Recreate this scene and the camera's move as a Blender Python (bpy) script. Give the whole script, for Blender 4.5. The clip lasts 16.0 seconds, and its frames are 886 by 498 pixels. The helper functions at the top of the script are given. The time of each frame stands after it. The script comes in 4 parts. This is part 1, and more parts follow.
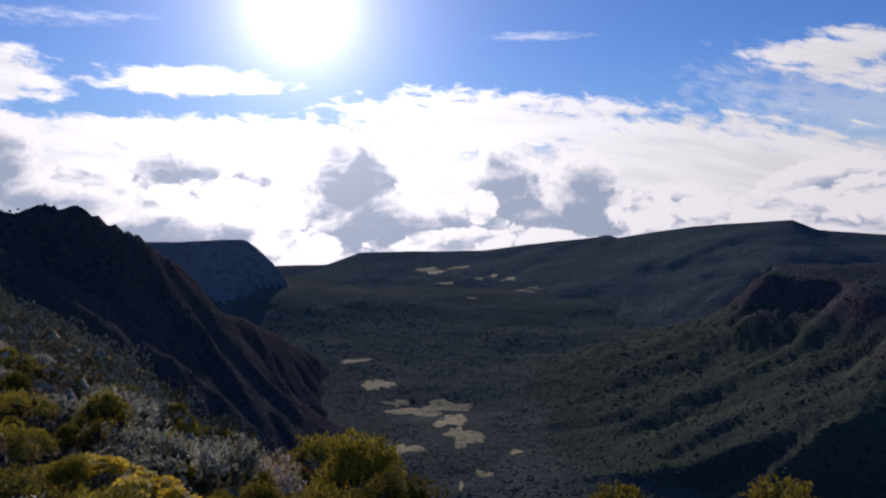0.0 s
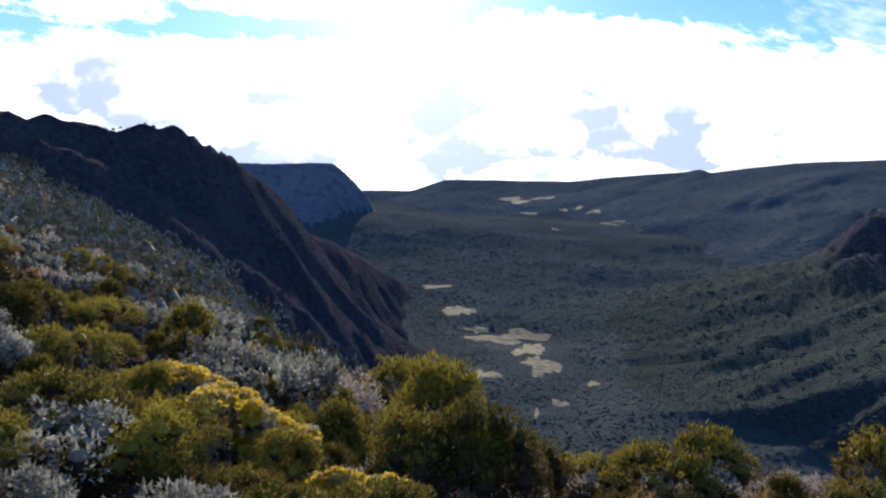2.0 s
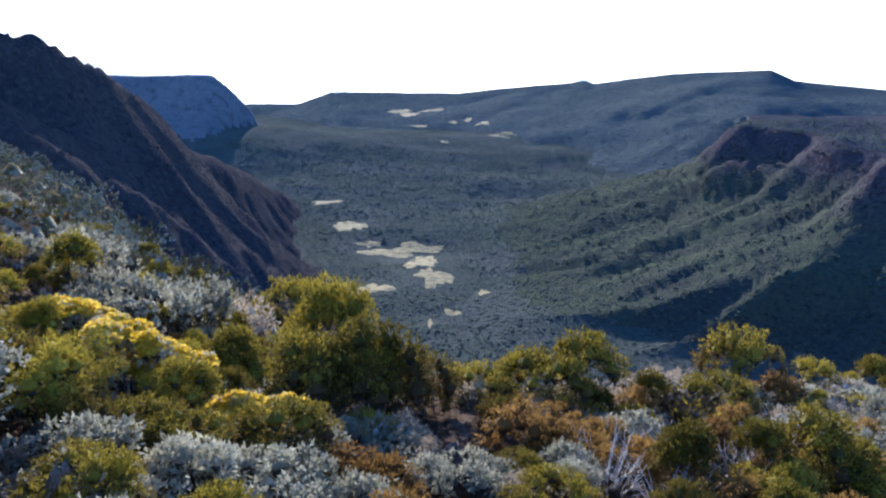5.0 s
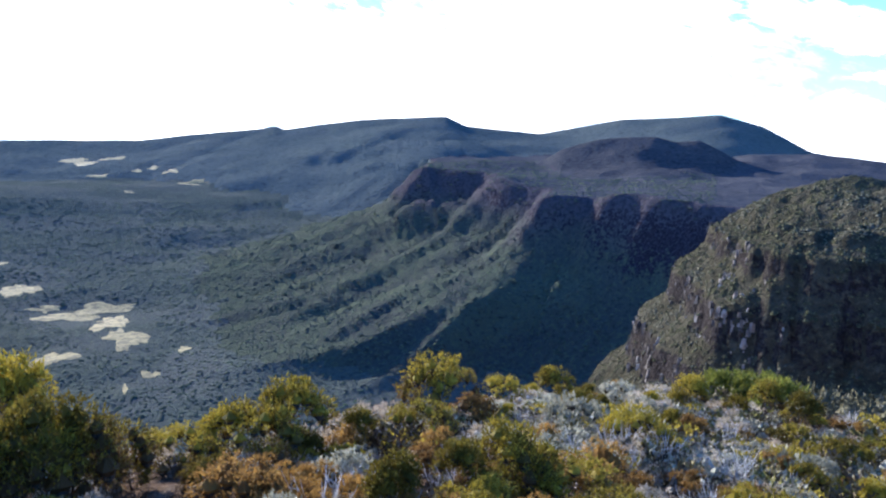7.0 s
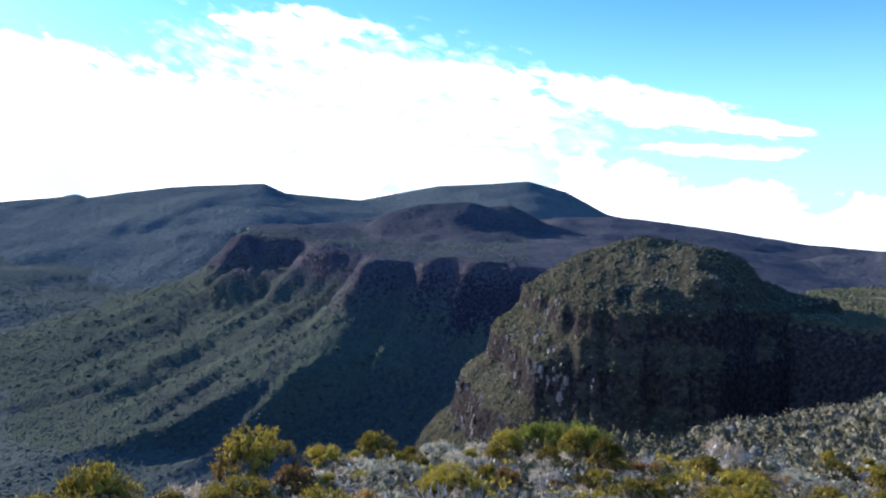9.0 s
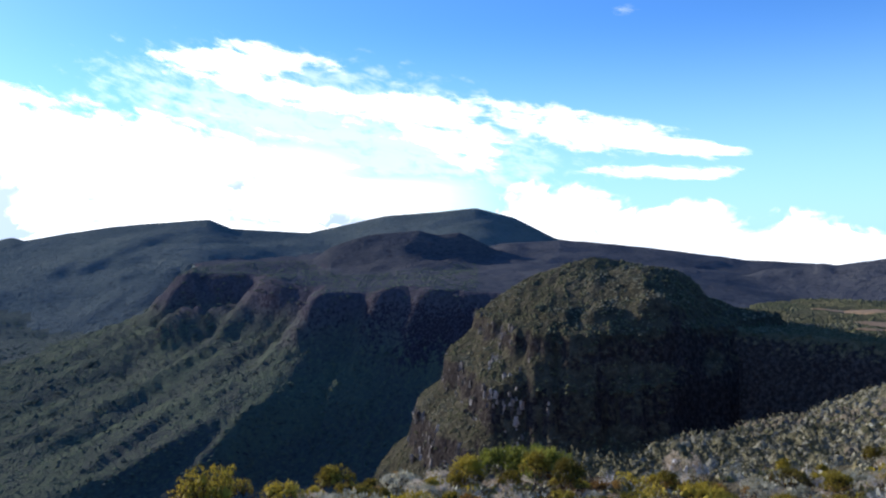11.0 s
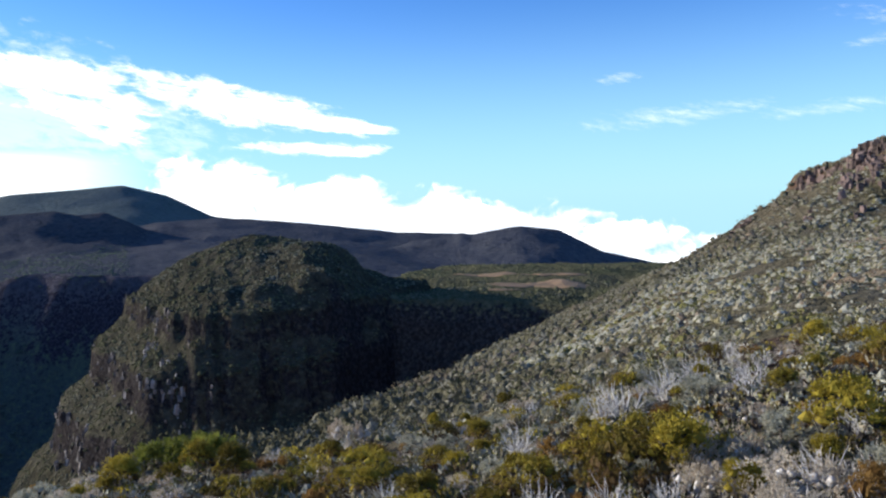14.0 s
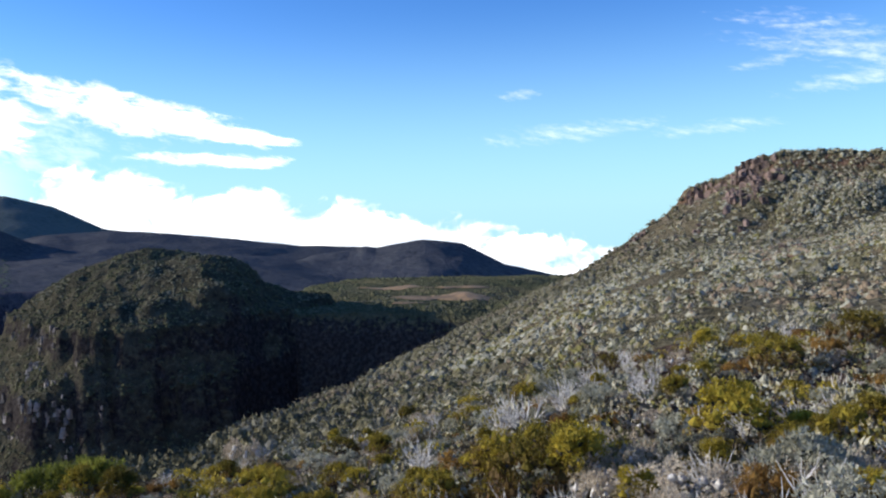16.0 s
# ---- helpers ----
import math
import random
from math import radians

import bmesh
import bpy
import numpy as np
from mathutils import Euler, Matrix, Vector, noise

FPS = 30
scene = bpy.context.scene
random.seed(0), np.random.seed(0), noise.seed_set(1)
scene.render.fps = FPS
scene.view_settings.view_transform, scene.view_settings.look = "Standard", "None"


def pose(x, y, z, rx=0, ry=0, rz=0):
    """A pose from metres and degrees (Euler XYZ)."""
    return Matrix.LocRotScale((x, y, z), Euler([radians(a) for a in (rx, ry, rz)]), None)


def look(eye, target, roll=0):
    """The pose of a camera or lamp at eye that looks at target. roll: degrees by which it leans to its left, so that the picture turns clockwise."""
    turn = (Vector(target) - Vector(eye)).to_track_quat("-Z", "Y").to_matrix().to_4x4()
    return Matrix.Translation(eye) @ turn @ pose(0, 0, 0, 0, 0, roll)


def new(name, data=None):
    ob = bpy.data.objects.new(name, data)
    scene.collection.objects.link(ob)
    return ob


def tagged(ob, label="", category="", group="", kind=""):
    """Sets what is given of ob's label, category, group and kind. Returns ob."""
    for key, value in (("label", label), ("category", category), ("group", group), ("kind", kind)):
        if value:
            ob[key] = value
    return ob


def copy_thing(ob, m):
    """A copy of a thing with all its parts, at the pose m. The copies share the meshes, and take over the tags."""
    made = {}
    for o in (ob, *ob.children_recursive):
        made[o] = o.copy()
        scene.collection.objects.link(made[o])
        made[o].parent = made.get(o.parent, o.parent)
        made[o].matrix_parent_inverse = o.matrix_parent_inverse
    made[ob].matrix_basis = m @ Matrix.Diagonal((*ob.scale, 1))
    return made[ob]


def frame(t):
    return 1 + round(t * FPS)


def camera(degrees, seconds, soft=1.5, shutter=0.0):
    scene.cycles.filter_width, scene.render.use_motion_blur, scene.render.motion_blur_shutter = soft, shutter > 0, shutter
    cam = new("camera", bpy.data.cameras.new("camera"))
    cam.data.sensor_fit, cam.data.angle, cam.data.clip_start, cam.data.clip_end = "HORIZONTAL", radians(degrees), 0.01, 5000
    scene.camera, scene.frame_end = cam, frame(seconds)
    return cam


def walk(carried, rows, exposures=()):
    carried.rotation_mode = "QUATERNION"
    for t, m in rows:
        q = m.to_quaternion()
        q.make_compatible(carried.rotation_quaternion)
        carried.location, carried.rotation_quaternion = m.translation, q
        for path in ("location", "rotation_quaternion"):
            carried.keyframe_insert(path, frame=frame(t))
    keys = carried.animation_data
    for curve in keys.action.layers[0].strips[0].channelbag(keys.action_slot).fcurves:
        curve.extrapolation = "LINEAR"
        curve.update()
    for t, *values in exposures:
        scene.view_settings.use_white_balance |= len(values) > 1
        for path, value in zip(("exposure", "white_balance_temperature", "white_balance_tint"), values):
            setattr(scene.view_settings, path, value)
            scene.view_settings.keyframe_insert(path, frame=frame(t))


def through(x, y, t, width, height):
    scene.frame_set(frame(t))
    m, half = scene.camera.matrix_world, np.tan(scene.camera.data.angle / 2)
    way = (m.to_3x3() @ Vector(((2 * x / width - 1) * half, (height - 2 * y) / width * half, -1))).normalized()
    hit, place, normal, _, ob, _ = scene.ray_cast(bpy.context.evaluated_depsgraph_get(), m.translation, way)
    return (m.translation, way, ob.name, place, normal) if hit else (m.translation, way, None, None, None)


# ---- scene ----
cam = camera(60.0, 16.0, soft=2.2)
WALK = [
    (0, pose(0.000, 0.000, 0.000, 89.00, -0.00, 0.00)),
    (0.5, pose(-0.024, 0.064, -0.019, 88.59, 0.07, 2.93)),
    (1, pose(-0.029, 0.265, -0.043, 84.64, -1.46, 7.91)),
    (1.5, pose(-0.058, 0.398, -0.097, 84.03, -0.96, 6.87)),
    (2, pose(-0.075, 0.487, -0.135, 83.58, -1.68, 6.35)),
    (2.5, pose(-0.077, 0.502, -0.140, 85.34, -1.70, 6.02)),
    (3, pose(-0.101, 0.622, -0.189, 82.87, -2.08, 3.07)),
    (3.2, pose(-0.085, 0.564, -0.165, 81.27, -2.11, 1.81)),
    (5.3, pose(-0.030, 0.204, 0.026, 77.28, -1.33, -3.60)),
    (5.5, pose(-0.025, 0.211, 0.023, 77.23, -1.36, -5.37)),
    (6, pose(-0.009, 0.212, 0.023, 77.88, -1.47, -11.30)),
    (6.5, pose(0.020, 0.236, 0.011, 78.85, -1.83, -19.72)),
    (7, pose(0.026, 0.192, 0.029, 81.26, -1.33, -24.31)),
    (7.5, pose(0.018, 0.138, 0.052, 84.35, -1.41, -26.55)),
    (8, pose(0.004, 0.045, 0.074, 85.02, -0.31, -29.97)),
    (8.5, pose(-0.001, -0.078, 0.104, 84.95, -0.47, -34.68)),
    (9, pose(-0.006, -0.149, 0.111, 86.41, -0.94, -37.60)),
    (9.5, pose(0.026, -0.032, 0.088, 87.65, -0.09, -39.42)),
    (9.7, pose(0.030, -0.002, 0.079, 88.37, 1.07, -40.60)),
    (11.8, pose(-0.061, -0.087, 0.027, 88.78, 0.83, -42.65)),
    (12, pose(-0.071, -0.073, 0.047, 88.82, 1.32, -44.57)),
    (12.5, pose(-0.079, -0.057, 0.046, 88.73, 1.06, -49.71)),
    (13, pose(-0.056, -0.021, 0.078, 88.22, 1.06, -55.61)),
    (13.5, pose(0.098, 0.047, 0.048, 86.52, 1.58, -61.92)),
    (14, pose(0.218, 0.046, 0.011, 86.09, 2.05, -66.50)),
    (14.5, pose(0.317, 0.045, -0.013, 85.94, 1.71, -70.78)),
    (15, pose(0.344, 0.037, -0.017, 86.31, 1.58, -71.93)),
    (15.5, pose(0.370, 0.033, -0.024, 86.48, 1.74, -72.66)),
    (16, pose(0.392, 0.026, -0.029, 86.84, 1.74, -73.63)),
]
EXPOSURES = [
    (0.0, -1.1, 6500, 22), (0.8, -1.05, 6500, 22), (1.2, -0.55, 6350, 20), (2.0, -0.1, 6250, 18), (2.5, 0.15, 6200, 18), (3.0, -0.05, 6150, 17), (3.2, 0.0, 6150, 16),
    (5.3, 0.85, 5900, 14), (7.0, 1.0, 5900, 13), (9.0, 0.62, 6000, 12), (12.0, 0.08, 6350, 11), (16.0, 0.08, 6400, 10),
]
walk(cam, WALK, EXPOSURES)

# ---- sky, sun ----
SUN_BEARING, SUN_HEIGHT = -10.5, 16.2


class Graph:
    """Short spelling for node trees."""

    def __init__(self, tree):
        self.tree = tree

    def node(self, kind, **values):
        n = self.tree.nodes.new(kind)
        for key, value in values.items():
            if key == "operation":
                n.operation = value
            elif key == "noise_dimensions":
                n.noise_dimensions = value
            elif key == "voronoi_feature":
                n.feature = value
            else:
                self.put(n.inputs[key.replace("_", " ")], value)
        return n

    def put(self, socket, value):
        if isinstance(value, bpy.types.NodeSocket):
            self.tree.links.new(value, socket)
        else:
            socket.default_value = value

    def math(self, operation, a, b=0.0, c=0.0, clamp=False):
        n = self.tree.nodes.new("ShaderNodeMath")
        n.operation, n.use_clamp = operation, clamp
        for socket, value in zip(n.inputs, (a, b, c)):
            self.put(socket, value)
        return n.outputs[0]

    def ramp(self, value, low, high, a=0.0, b=1.0):
        n = self.tree.nodes.new("ShaderNodeMapRange")
        n.interpolation_type = "SMOOTHSTEP"
        for key, v in (("Value", value), ("From Min", low), ("From Max", high), ("To Min", a), ("To Max", b)):
            self.put(n.inputs[key], v)
        return n.outputs[0]

    def mix(self, factor, a, b):
        n = self.tree.nodes.new("ShaderNodeMix")
        n.data_type = "RGBA"
        for socket, value in ((n.inputs[0], factor), (n.inputs[6], a), (n.inputs[7], b)):
            self.put(socket, value)
        return n.outputs[2]

    def scale(self, colour, by):
        n = self.tree.nodes.new("ShaderNodeVectorMath")
        n.operation = "SCALE"
        self.put(n.inputs[0], colour[:3] if isinstance(colour, tuple) else colour), self.put(n.inputs["Scale"], by)
        return n.outputs[0]

    def add(self, a, b):
        n = self.tree.nodes.new("ShaderNodeVectorMath")
        n.operation = "ADD"
        self.put(n.inputs[0], a), self.put(n.inputs[1], b)
        return n.outputs[0]

    def vector(self, x, y, z=0.0):
        n = self.tree.nodes.new("ShaderNodeCombineXYZ")
        for socket, value in zip(n.inputs, (x, y, z)):
            self.put(socket, value)
        return n.outputs[0]

    def noise(self, vector, scale, detail=4.0, rough=0.55, distort=0.0):
        n = self.tree.nodes.new("ShaderNodeTexNoise")
        for key, v in (("Vector", vector), ("Scale", scale), ("Detail", detail), ("Roughness", rough), ("Distortion", distort)):
            self.put(n.inputs[key], v)
        return n.outputs[0]


def make_world():
    world = bpy.data.worlds.new("sky")
    scene.world = world
    world.use_nodes = True
    g = Graph(world.node_tree)
    world.node_tree.nodes.clear()
    sky = world.node_tree.nodes.new("ShaderNodeTexSky")
    sky.sky_type, sky.sun_disc = "NISHITA", False
    sky.sun_elevation, sky.sun_rotation = radians(SUN_HEIGHT), radians(SUN_BEARING)
    sky.altitude, sky.air_density, sky.dust_density, sky.ozone_density = 2000, 1.0, 0.0, 4.0
    coord = world.node_tree.nodes.new("ShaderNodeTexCoord").outputs["Generated"]
    split = world.node_tree.nodes.new("ShaderNodeSeparateXYZ")
    g.put(split.inputs[0], coord)
    x, y, z = split.outputs
    az = g.math("MULTIPLY", g.math("ARCTAN2", x, y), 57.2958)
    el = g.math("MULTIPLY", g.math("ARCSINE", z), 57.2958)
    lean = g.math("ADD", el, g.math("MULTIPLY", az, g.ramp(az, 2, 32, 0.03, 0.18)))
    streak = g.noise(g.vector(g.math("MULTIPLY", g.math("ADD", az, g.math("MULTIPLY", el, -1.2)), 0.03), g.math("MULTIPLY", lean, 0.3)), 3.0, 7.0, 0.6, 0.5)

    def billow(a, e):
        """Rounded heaps on heaps, about -0.5 to 0.5."""
        n = world.node_tree.nodes.new("ShaderNodeTexVoronoi")
        n.feature, n.voronoi_dimensions, n.normalize = "SMOOTH_F1", "2D", True
        wave = g.noise(g.vector(g.math("MULTIPLY", a, 0.12), g.math("MULTIPLY", e, 0.15)), 2.0, 3.0, 0.5)
        for key, v in (("Vector", g.vector(g.math("ADD", g.math("MULTIPLY", a, 0.1), wave), g.math("MULTIPLY", e, 0.14))), ("Scale", 3.4), ("Detail", 3.0), ("Roughness", 0.42), ("Smoothness", 0.5), ("Lacunarity", 2.2)):
            g.put(n.inputs[key], v)
        return g.math("MULTIPLY", g.math("SUBTRACT", 0.27, n.outputs["Distance"]), 2.0)

    def blob(a, e, wide, high, tilt=0.0, at=None):
        """1 in the middle of an oval patch of sky, 0 at its rim, below 0 outside."""
        here = at or (az, el)
        da, de = g.math("SUBTRACT", here[0], a), g.math("SUBTRACT", here[1], e)
        c, s = math.cos(radians(tilt)), math.sin(radians(tilt))
        u = g.math("MULTIPLY", g.math("ADD", g.math("MULTIPLY", da, c), g.math("MULTIPLY", de, s)), 1 / wide)
        v = g.math("MULTIPLY", g.math("SUBTRACT", g.math("MULTIPLY", de, c), g.math("MULTIPLY", da, s)), 1 / high)
        return g.math("SUBTRACT", 1.0, g.math("ADD", g.math("MULTIPLY", u, u), g.math("MULTIPLY", v, v)))

    def union(values):
        out = values[0]
        for value in values[1:]:
            out = g.math("MAXIMUM", out, value)
        return out

    # high sheets: a wide veil towards the sun, a long wedge falling to the right, thin wisps beyond it
    veil = union([blob(-12, 6.8, 34, 1.9, 1), blob(4, 8.4, 13, 2.4, -2), blob(18, 5.6, 16, 3.2, -4), blob(-18.5, 10.8, 7.5, 1.1, 1), blob(-31, 10.3, 5.5, 2.2, 0), blob(20, 5.0, 16, 3.8, -6), blob(26.5, 12.0, 5.5, 1.1, -2)])
    wedge = union([blob(30, 10.3, 10, 1.3, -9), blob(40, 8.3, 9.5, 1.9, -8), blob(50.5, 7.3, 11, 1.6, -12), blob(59, 5.3, 4.5, 0.5, -4), blob(43, 5.8, 3.5, 1.4, -20), blob(24, 5.6, 14, 3.0, -10), blob(57.5, 3.8, 6, 0.6, -2), blob(30, 12.6, 5, 0.7, -10)])
    wisps = union([blob(83, 5.1, 8, 0.9, 3), blob(93, 4.9, 6, 0.6, 3), blob(79.5, 7.9, 2.2, 0.5, 8), blob(101, 9.8, 8, 1.8, -14), blob(103, 7.6, 6, 0.8, 5), blob(55, 15.2, 1.2, 0.4, 0),
                   blob(-26, 14.3, 6, 0.9, 4), blob(7, 14.4, 4, 0.4, 0), blob(26, 11.2, 6.5, 1.4, -3), blob(97, 9.2, 3, 0.6, 8)])
    rag = g.math("MULTIPLY", g.math("SUBTRACT", g.noise(g.vector(g.math("MULTIPLY", az, 0.42), g.math("MULTIPLY", lean, 0.95)), 1.3, 6.0, 0.62, 0.3), 0.5), 2.6)
    veil, wedge = g.math("ADD", veil, rag), g.math("ADD", wedge, rag)
    sheet = g.ramp(g.math("ADD", veil, g.math("MULTIPLY", g.math("SUBTRACT", streak, 0.5), 1.2)), -0.1, 0.7)
    sheet = g.math("MAXIMUM", sheet, g.ramp(veil, 0.2, 0.9, 0.0, 0.92))
    sheet = g.math("MAXIMUM", sheet, g.ramp(g.math("ADD", blob(34, 7.2, 19, 5.5, -9), rag), 0.0, 1.0, 0.0, 0.4))
    sheet = g.math("MAXIMUM", sheet, g.math("MULTIPLY", g.ramp(el, 4.6, 3.0), g.ramp(az, 48, 36)))
    sheet = g.math("MAXIMUM", sheet, g.math("MULTIPLY", g.ramp(el, 7.5, 5.0), g.ramp(az, 40, 28)))
    sheet = g.math("MAXIMUM", sheet, g.ramp(g.math("ADD", wedge, g.math("MULTIPLY", g.math("SUBTRACT", streak, 0.5), 2.4)), 0.0, 0.9))
    tatter = g.math("MULTIPLY", g.math("SUBTRACT", g.noise(g.vector(g.math("MULTIPLY", az, 0.5), g.math("MULTIPLY", lean, 1.6)), 1.8, 5.0, 0.65, 0.3), 0.5), 3.0)
    sheet = g.math("MAXIMUM", sheet, g.ramp(g.math("ADD", g.math("ADD", wisps, tatter), g.math("MULTIPLY", g.math("SUBTRACT", streak, 0.5), 3.5)), 0.1, 2.8, 0.0, 0.7))
    # heaped clouds on the horizon: shaded towers behind, a bright low bank in front
    TOWERS = [(-7, 4.6, 4.0, 3.8), (-4.6, 0.8, 6.4, 3.4), (4, 4.0, 3.5, 3.2), (10.2, 3.6, 2.9, 2.9), (9.8, 1.6, 5.8, 2.4), (-19, 4.8, 3.8, 1.9), (-14.3, 4.4, 2.2, 1.4), (-31, 5.2, 3.8, 3.0), (-27, 2.4, 5.0, 2.2), (-20, 0.7, 9, 1.8), (1, 0.8, 5, 2.0), (27, 2.8, 5.5, 2.6), (33.5, 1.6, 4, 1.4), (79, -3.8, 4, 1.8), (68, -1.2, 3, 1.2)]
    BANK = [(-16.5, 2.9, 4.5, 1.4), (-11, -0.8, 4, 1.5), (-25, 4.0, 3.0, 1.3), (3.5, -0.6, 8.5, 1.3), (3.0, 2.2, 1.2, 1.4), (17.5, 1.6, 5.5, 2.4), (27, 1.2, 6.5, 2.2), (30, 3.6, 3.0, 1.6), (0, -4, 60, 2.8), (49.5, -1.0, 6, 4.6), (57, -1.6, 8, 3.9), (67, -2.8, 8, 3.6), (77, -5.5, 9, 3.8), (72, -3.8, 8, 3.2), (60, -6, 40, 4.0)]
    sunward = g.ramp(az, -30, 10, 0.5, -0.5)
    up = (g.math("ADD", az, sunward), g.math("ADD", el, 1.1))
    here, there = billow(az, el), billow(*up)
    field = union([blob(*v) for v in TOWERS])
    puffs = g.math("MULTIPLY", g.math("SUBTRACT", g.noise(g.vector(g.math("MULTIPLY", az, 0.9), el), 1.6, 5.0, 0.6), 0.5), 0.5)
    tower = g.ramp(g.math("ADD", g.math("ADD", field, puffs), g.math("MULTIPLY", here, 1.15)), 0.0, 0.22)
    body = g.ramp(g.math("ADD", g.math("ADD", union([blob(*v, 0.0, up) for v in TOWERS]), puffs), g.math("MULTIPLY", there, 1.3)), -0.15, 0.85)
    low = union([blob(*v) for v in BANK])
    heap = g.ramp(g.math("ADD", g.math("ADD", low, puffs), g.math("MULTIPLY", here, 1.15)), 0.0, g.ramp(az, 30, 50, 0.25, 0.5))
    shade = g.noise(g.vector(g.math("MULTIPLY", az, 0.35), el), 0.7, 4.0, 0.5)
    fold = g.math("MULTIPLY", g.math("MULTIPLY", g.ramp(g.math("SUBTRACT", there, here), -0.05, 0.25), g.ramp(shade, 0.42, 0.62)), g.ramp(az, 30, 50, 0.8, 0.35))
    under = g.math("MULTIPLY", g.ramp(shade, 0.4, 0.6), g.math("MULTIPLY", g.ramp(az, 48, 56, 0.0, 0.5), g.ramp(el, 1.2, -1.6)))
    fold = g.math("MAXIMUM", fold, under)
    # light: a broad glow round the sun
    aim = (math.sin(radians(SUN_BEARING)) * math.cos(radians(SUN_HEIGHT)), math.cos(radians(SUN_BEARING)) * math.cos(radians(SUN_HEIGHT)), math.sin(radians(SUN_HEIGHT)))
    dot = world.node_tree.nodes.new("ShaderNodeVectorMath")
    dot.operation = "DOT_PRODUCT"
    g.put(dot.inputs[0], coord), g.put(dot.inputs[1], aim)
    off = g.math("MULTIPLY", g.math("ARCCOSINE", dot.outputs["Value"]), 57.2958)
    core = g.math("ADD", g.math("POWER", 2.718, g.math("MULTIPLY", off, -1.3)), g.math("MULTIPLY", g.math("POWER", 2.718, g.math("MULTIPLY", off, -0.3)), 0.24))
    halo = g.math("POWER", 2.718, g.math("MULTIPLY", off, -0.085))
    lit = g.math("ADD", 1.5, g.math("MULTIPLY", halo, 2.6))
    tint = world.node_tree.nodes.new("ShaderNodeVectorMath")
    tint.operation = "MULTIPLY"
    g.put(tint.inputs[0], sky.outputs[0]), g.put(tint.inputs[1], (0.62, 0.95, 1.3))
    blue = g.scale(tint.outputs[0], SKY_STRENGTH)
    blue = g.mix(g.ramp(el, 15.5, -3.0, 0.0, 0.9), blue, (0.50, 0.86, 0.98, 1))
    out = g.mix(sheet, blue, g.scale((0.95, 0.985, 1.0, 1), g.math("MULTIPLY", lit, g.ramp(streak, 0.3, 0.65, 0.86, 1.0))))
    white, grey = g.scale((0.98, 0.99, 1.0, 1), lit), (0.50, 0.67, 0.92, 1)
    out = g.mix(tower, out, g.mix(g.math("MULTIPLY", body, 0.92), white, grey))
    out = g.mix(heap, out, g.mix(fold, white, grey))
    out = g.add(out, g.scale((1.0, 0.97, 0.9, 1), g.math("MULTIPLY", core, 16.0)))
    out = g.add(out, g.scale((0.9, 0.96, 1.0, 1), g.math("MULTIPLY", halo, 0.7)))
    background = world.node_tree.nodes.new("ShaderNodeBackground")
    g.put(background.inputs[0], out), g.put(background.inputs[1], 1.0)
    end = world.node_tree.nodes.new("ShaderNodeOutputWorld")
    world.node_tree.links.new(background.outputs[0], end.inputs[0])


SKY_STRENGTH = 0.165
make_world()
sun = new("sun", bpy.data.lights.new("sun", "SUN"))
sun.data.energy, sun.data.angle, sun.data.color = 5.0, radians(0.6), (1.0, 0.93, 0.82)
sun.matrix_world = look((0, 0, 300), (300 * 0 - 1000 * math.sin(radians(SUN_BEARING)), -1000 * math.cos(radians(SUN_BEARING)), 300 - 1000 * math.tan(radians(SUN_HEIGHT))))

# ---- materials ----
def material(name, rough=0.9, gloss=0.25):
    m = bpy.data.materials.new(name)
    m.use_nodes = True
    g = Graph(m.node_tree)
    shader = m.node_tree.nodes["Principled BSDF"]
    shader.inputs["Roughness"].default_value = rough
    shader.inputs["Specular IOR Level"].default_value = gloss
    return m, g, shader


def bump(g, shader, height, strength, distance):
    n = g.tree.nodes.new("ShaderNodeBump")
    for key, v in (("Height", height), ("Strength", strength), ("Distance", distance)):
        g.put(n.inputs[key], v)
    g.put(shader.inputs["Normal"], n.outputs[0])


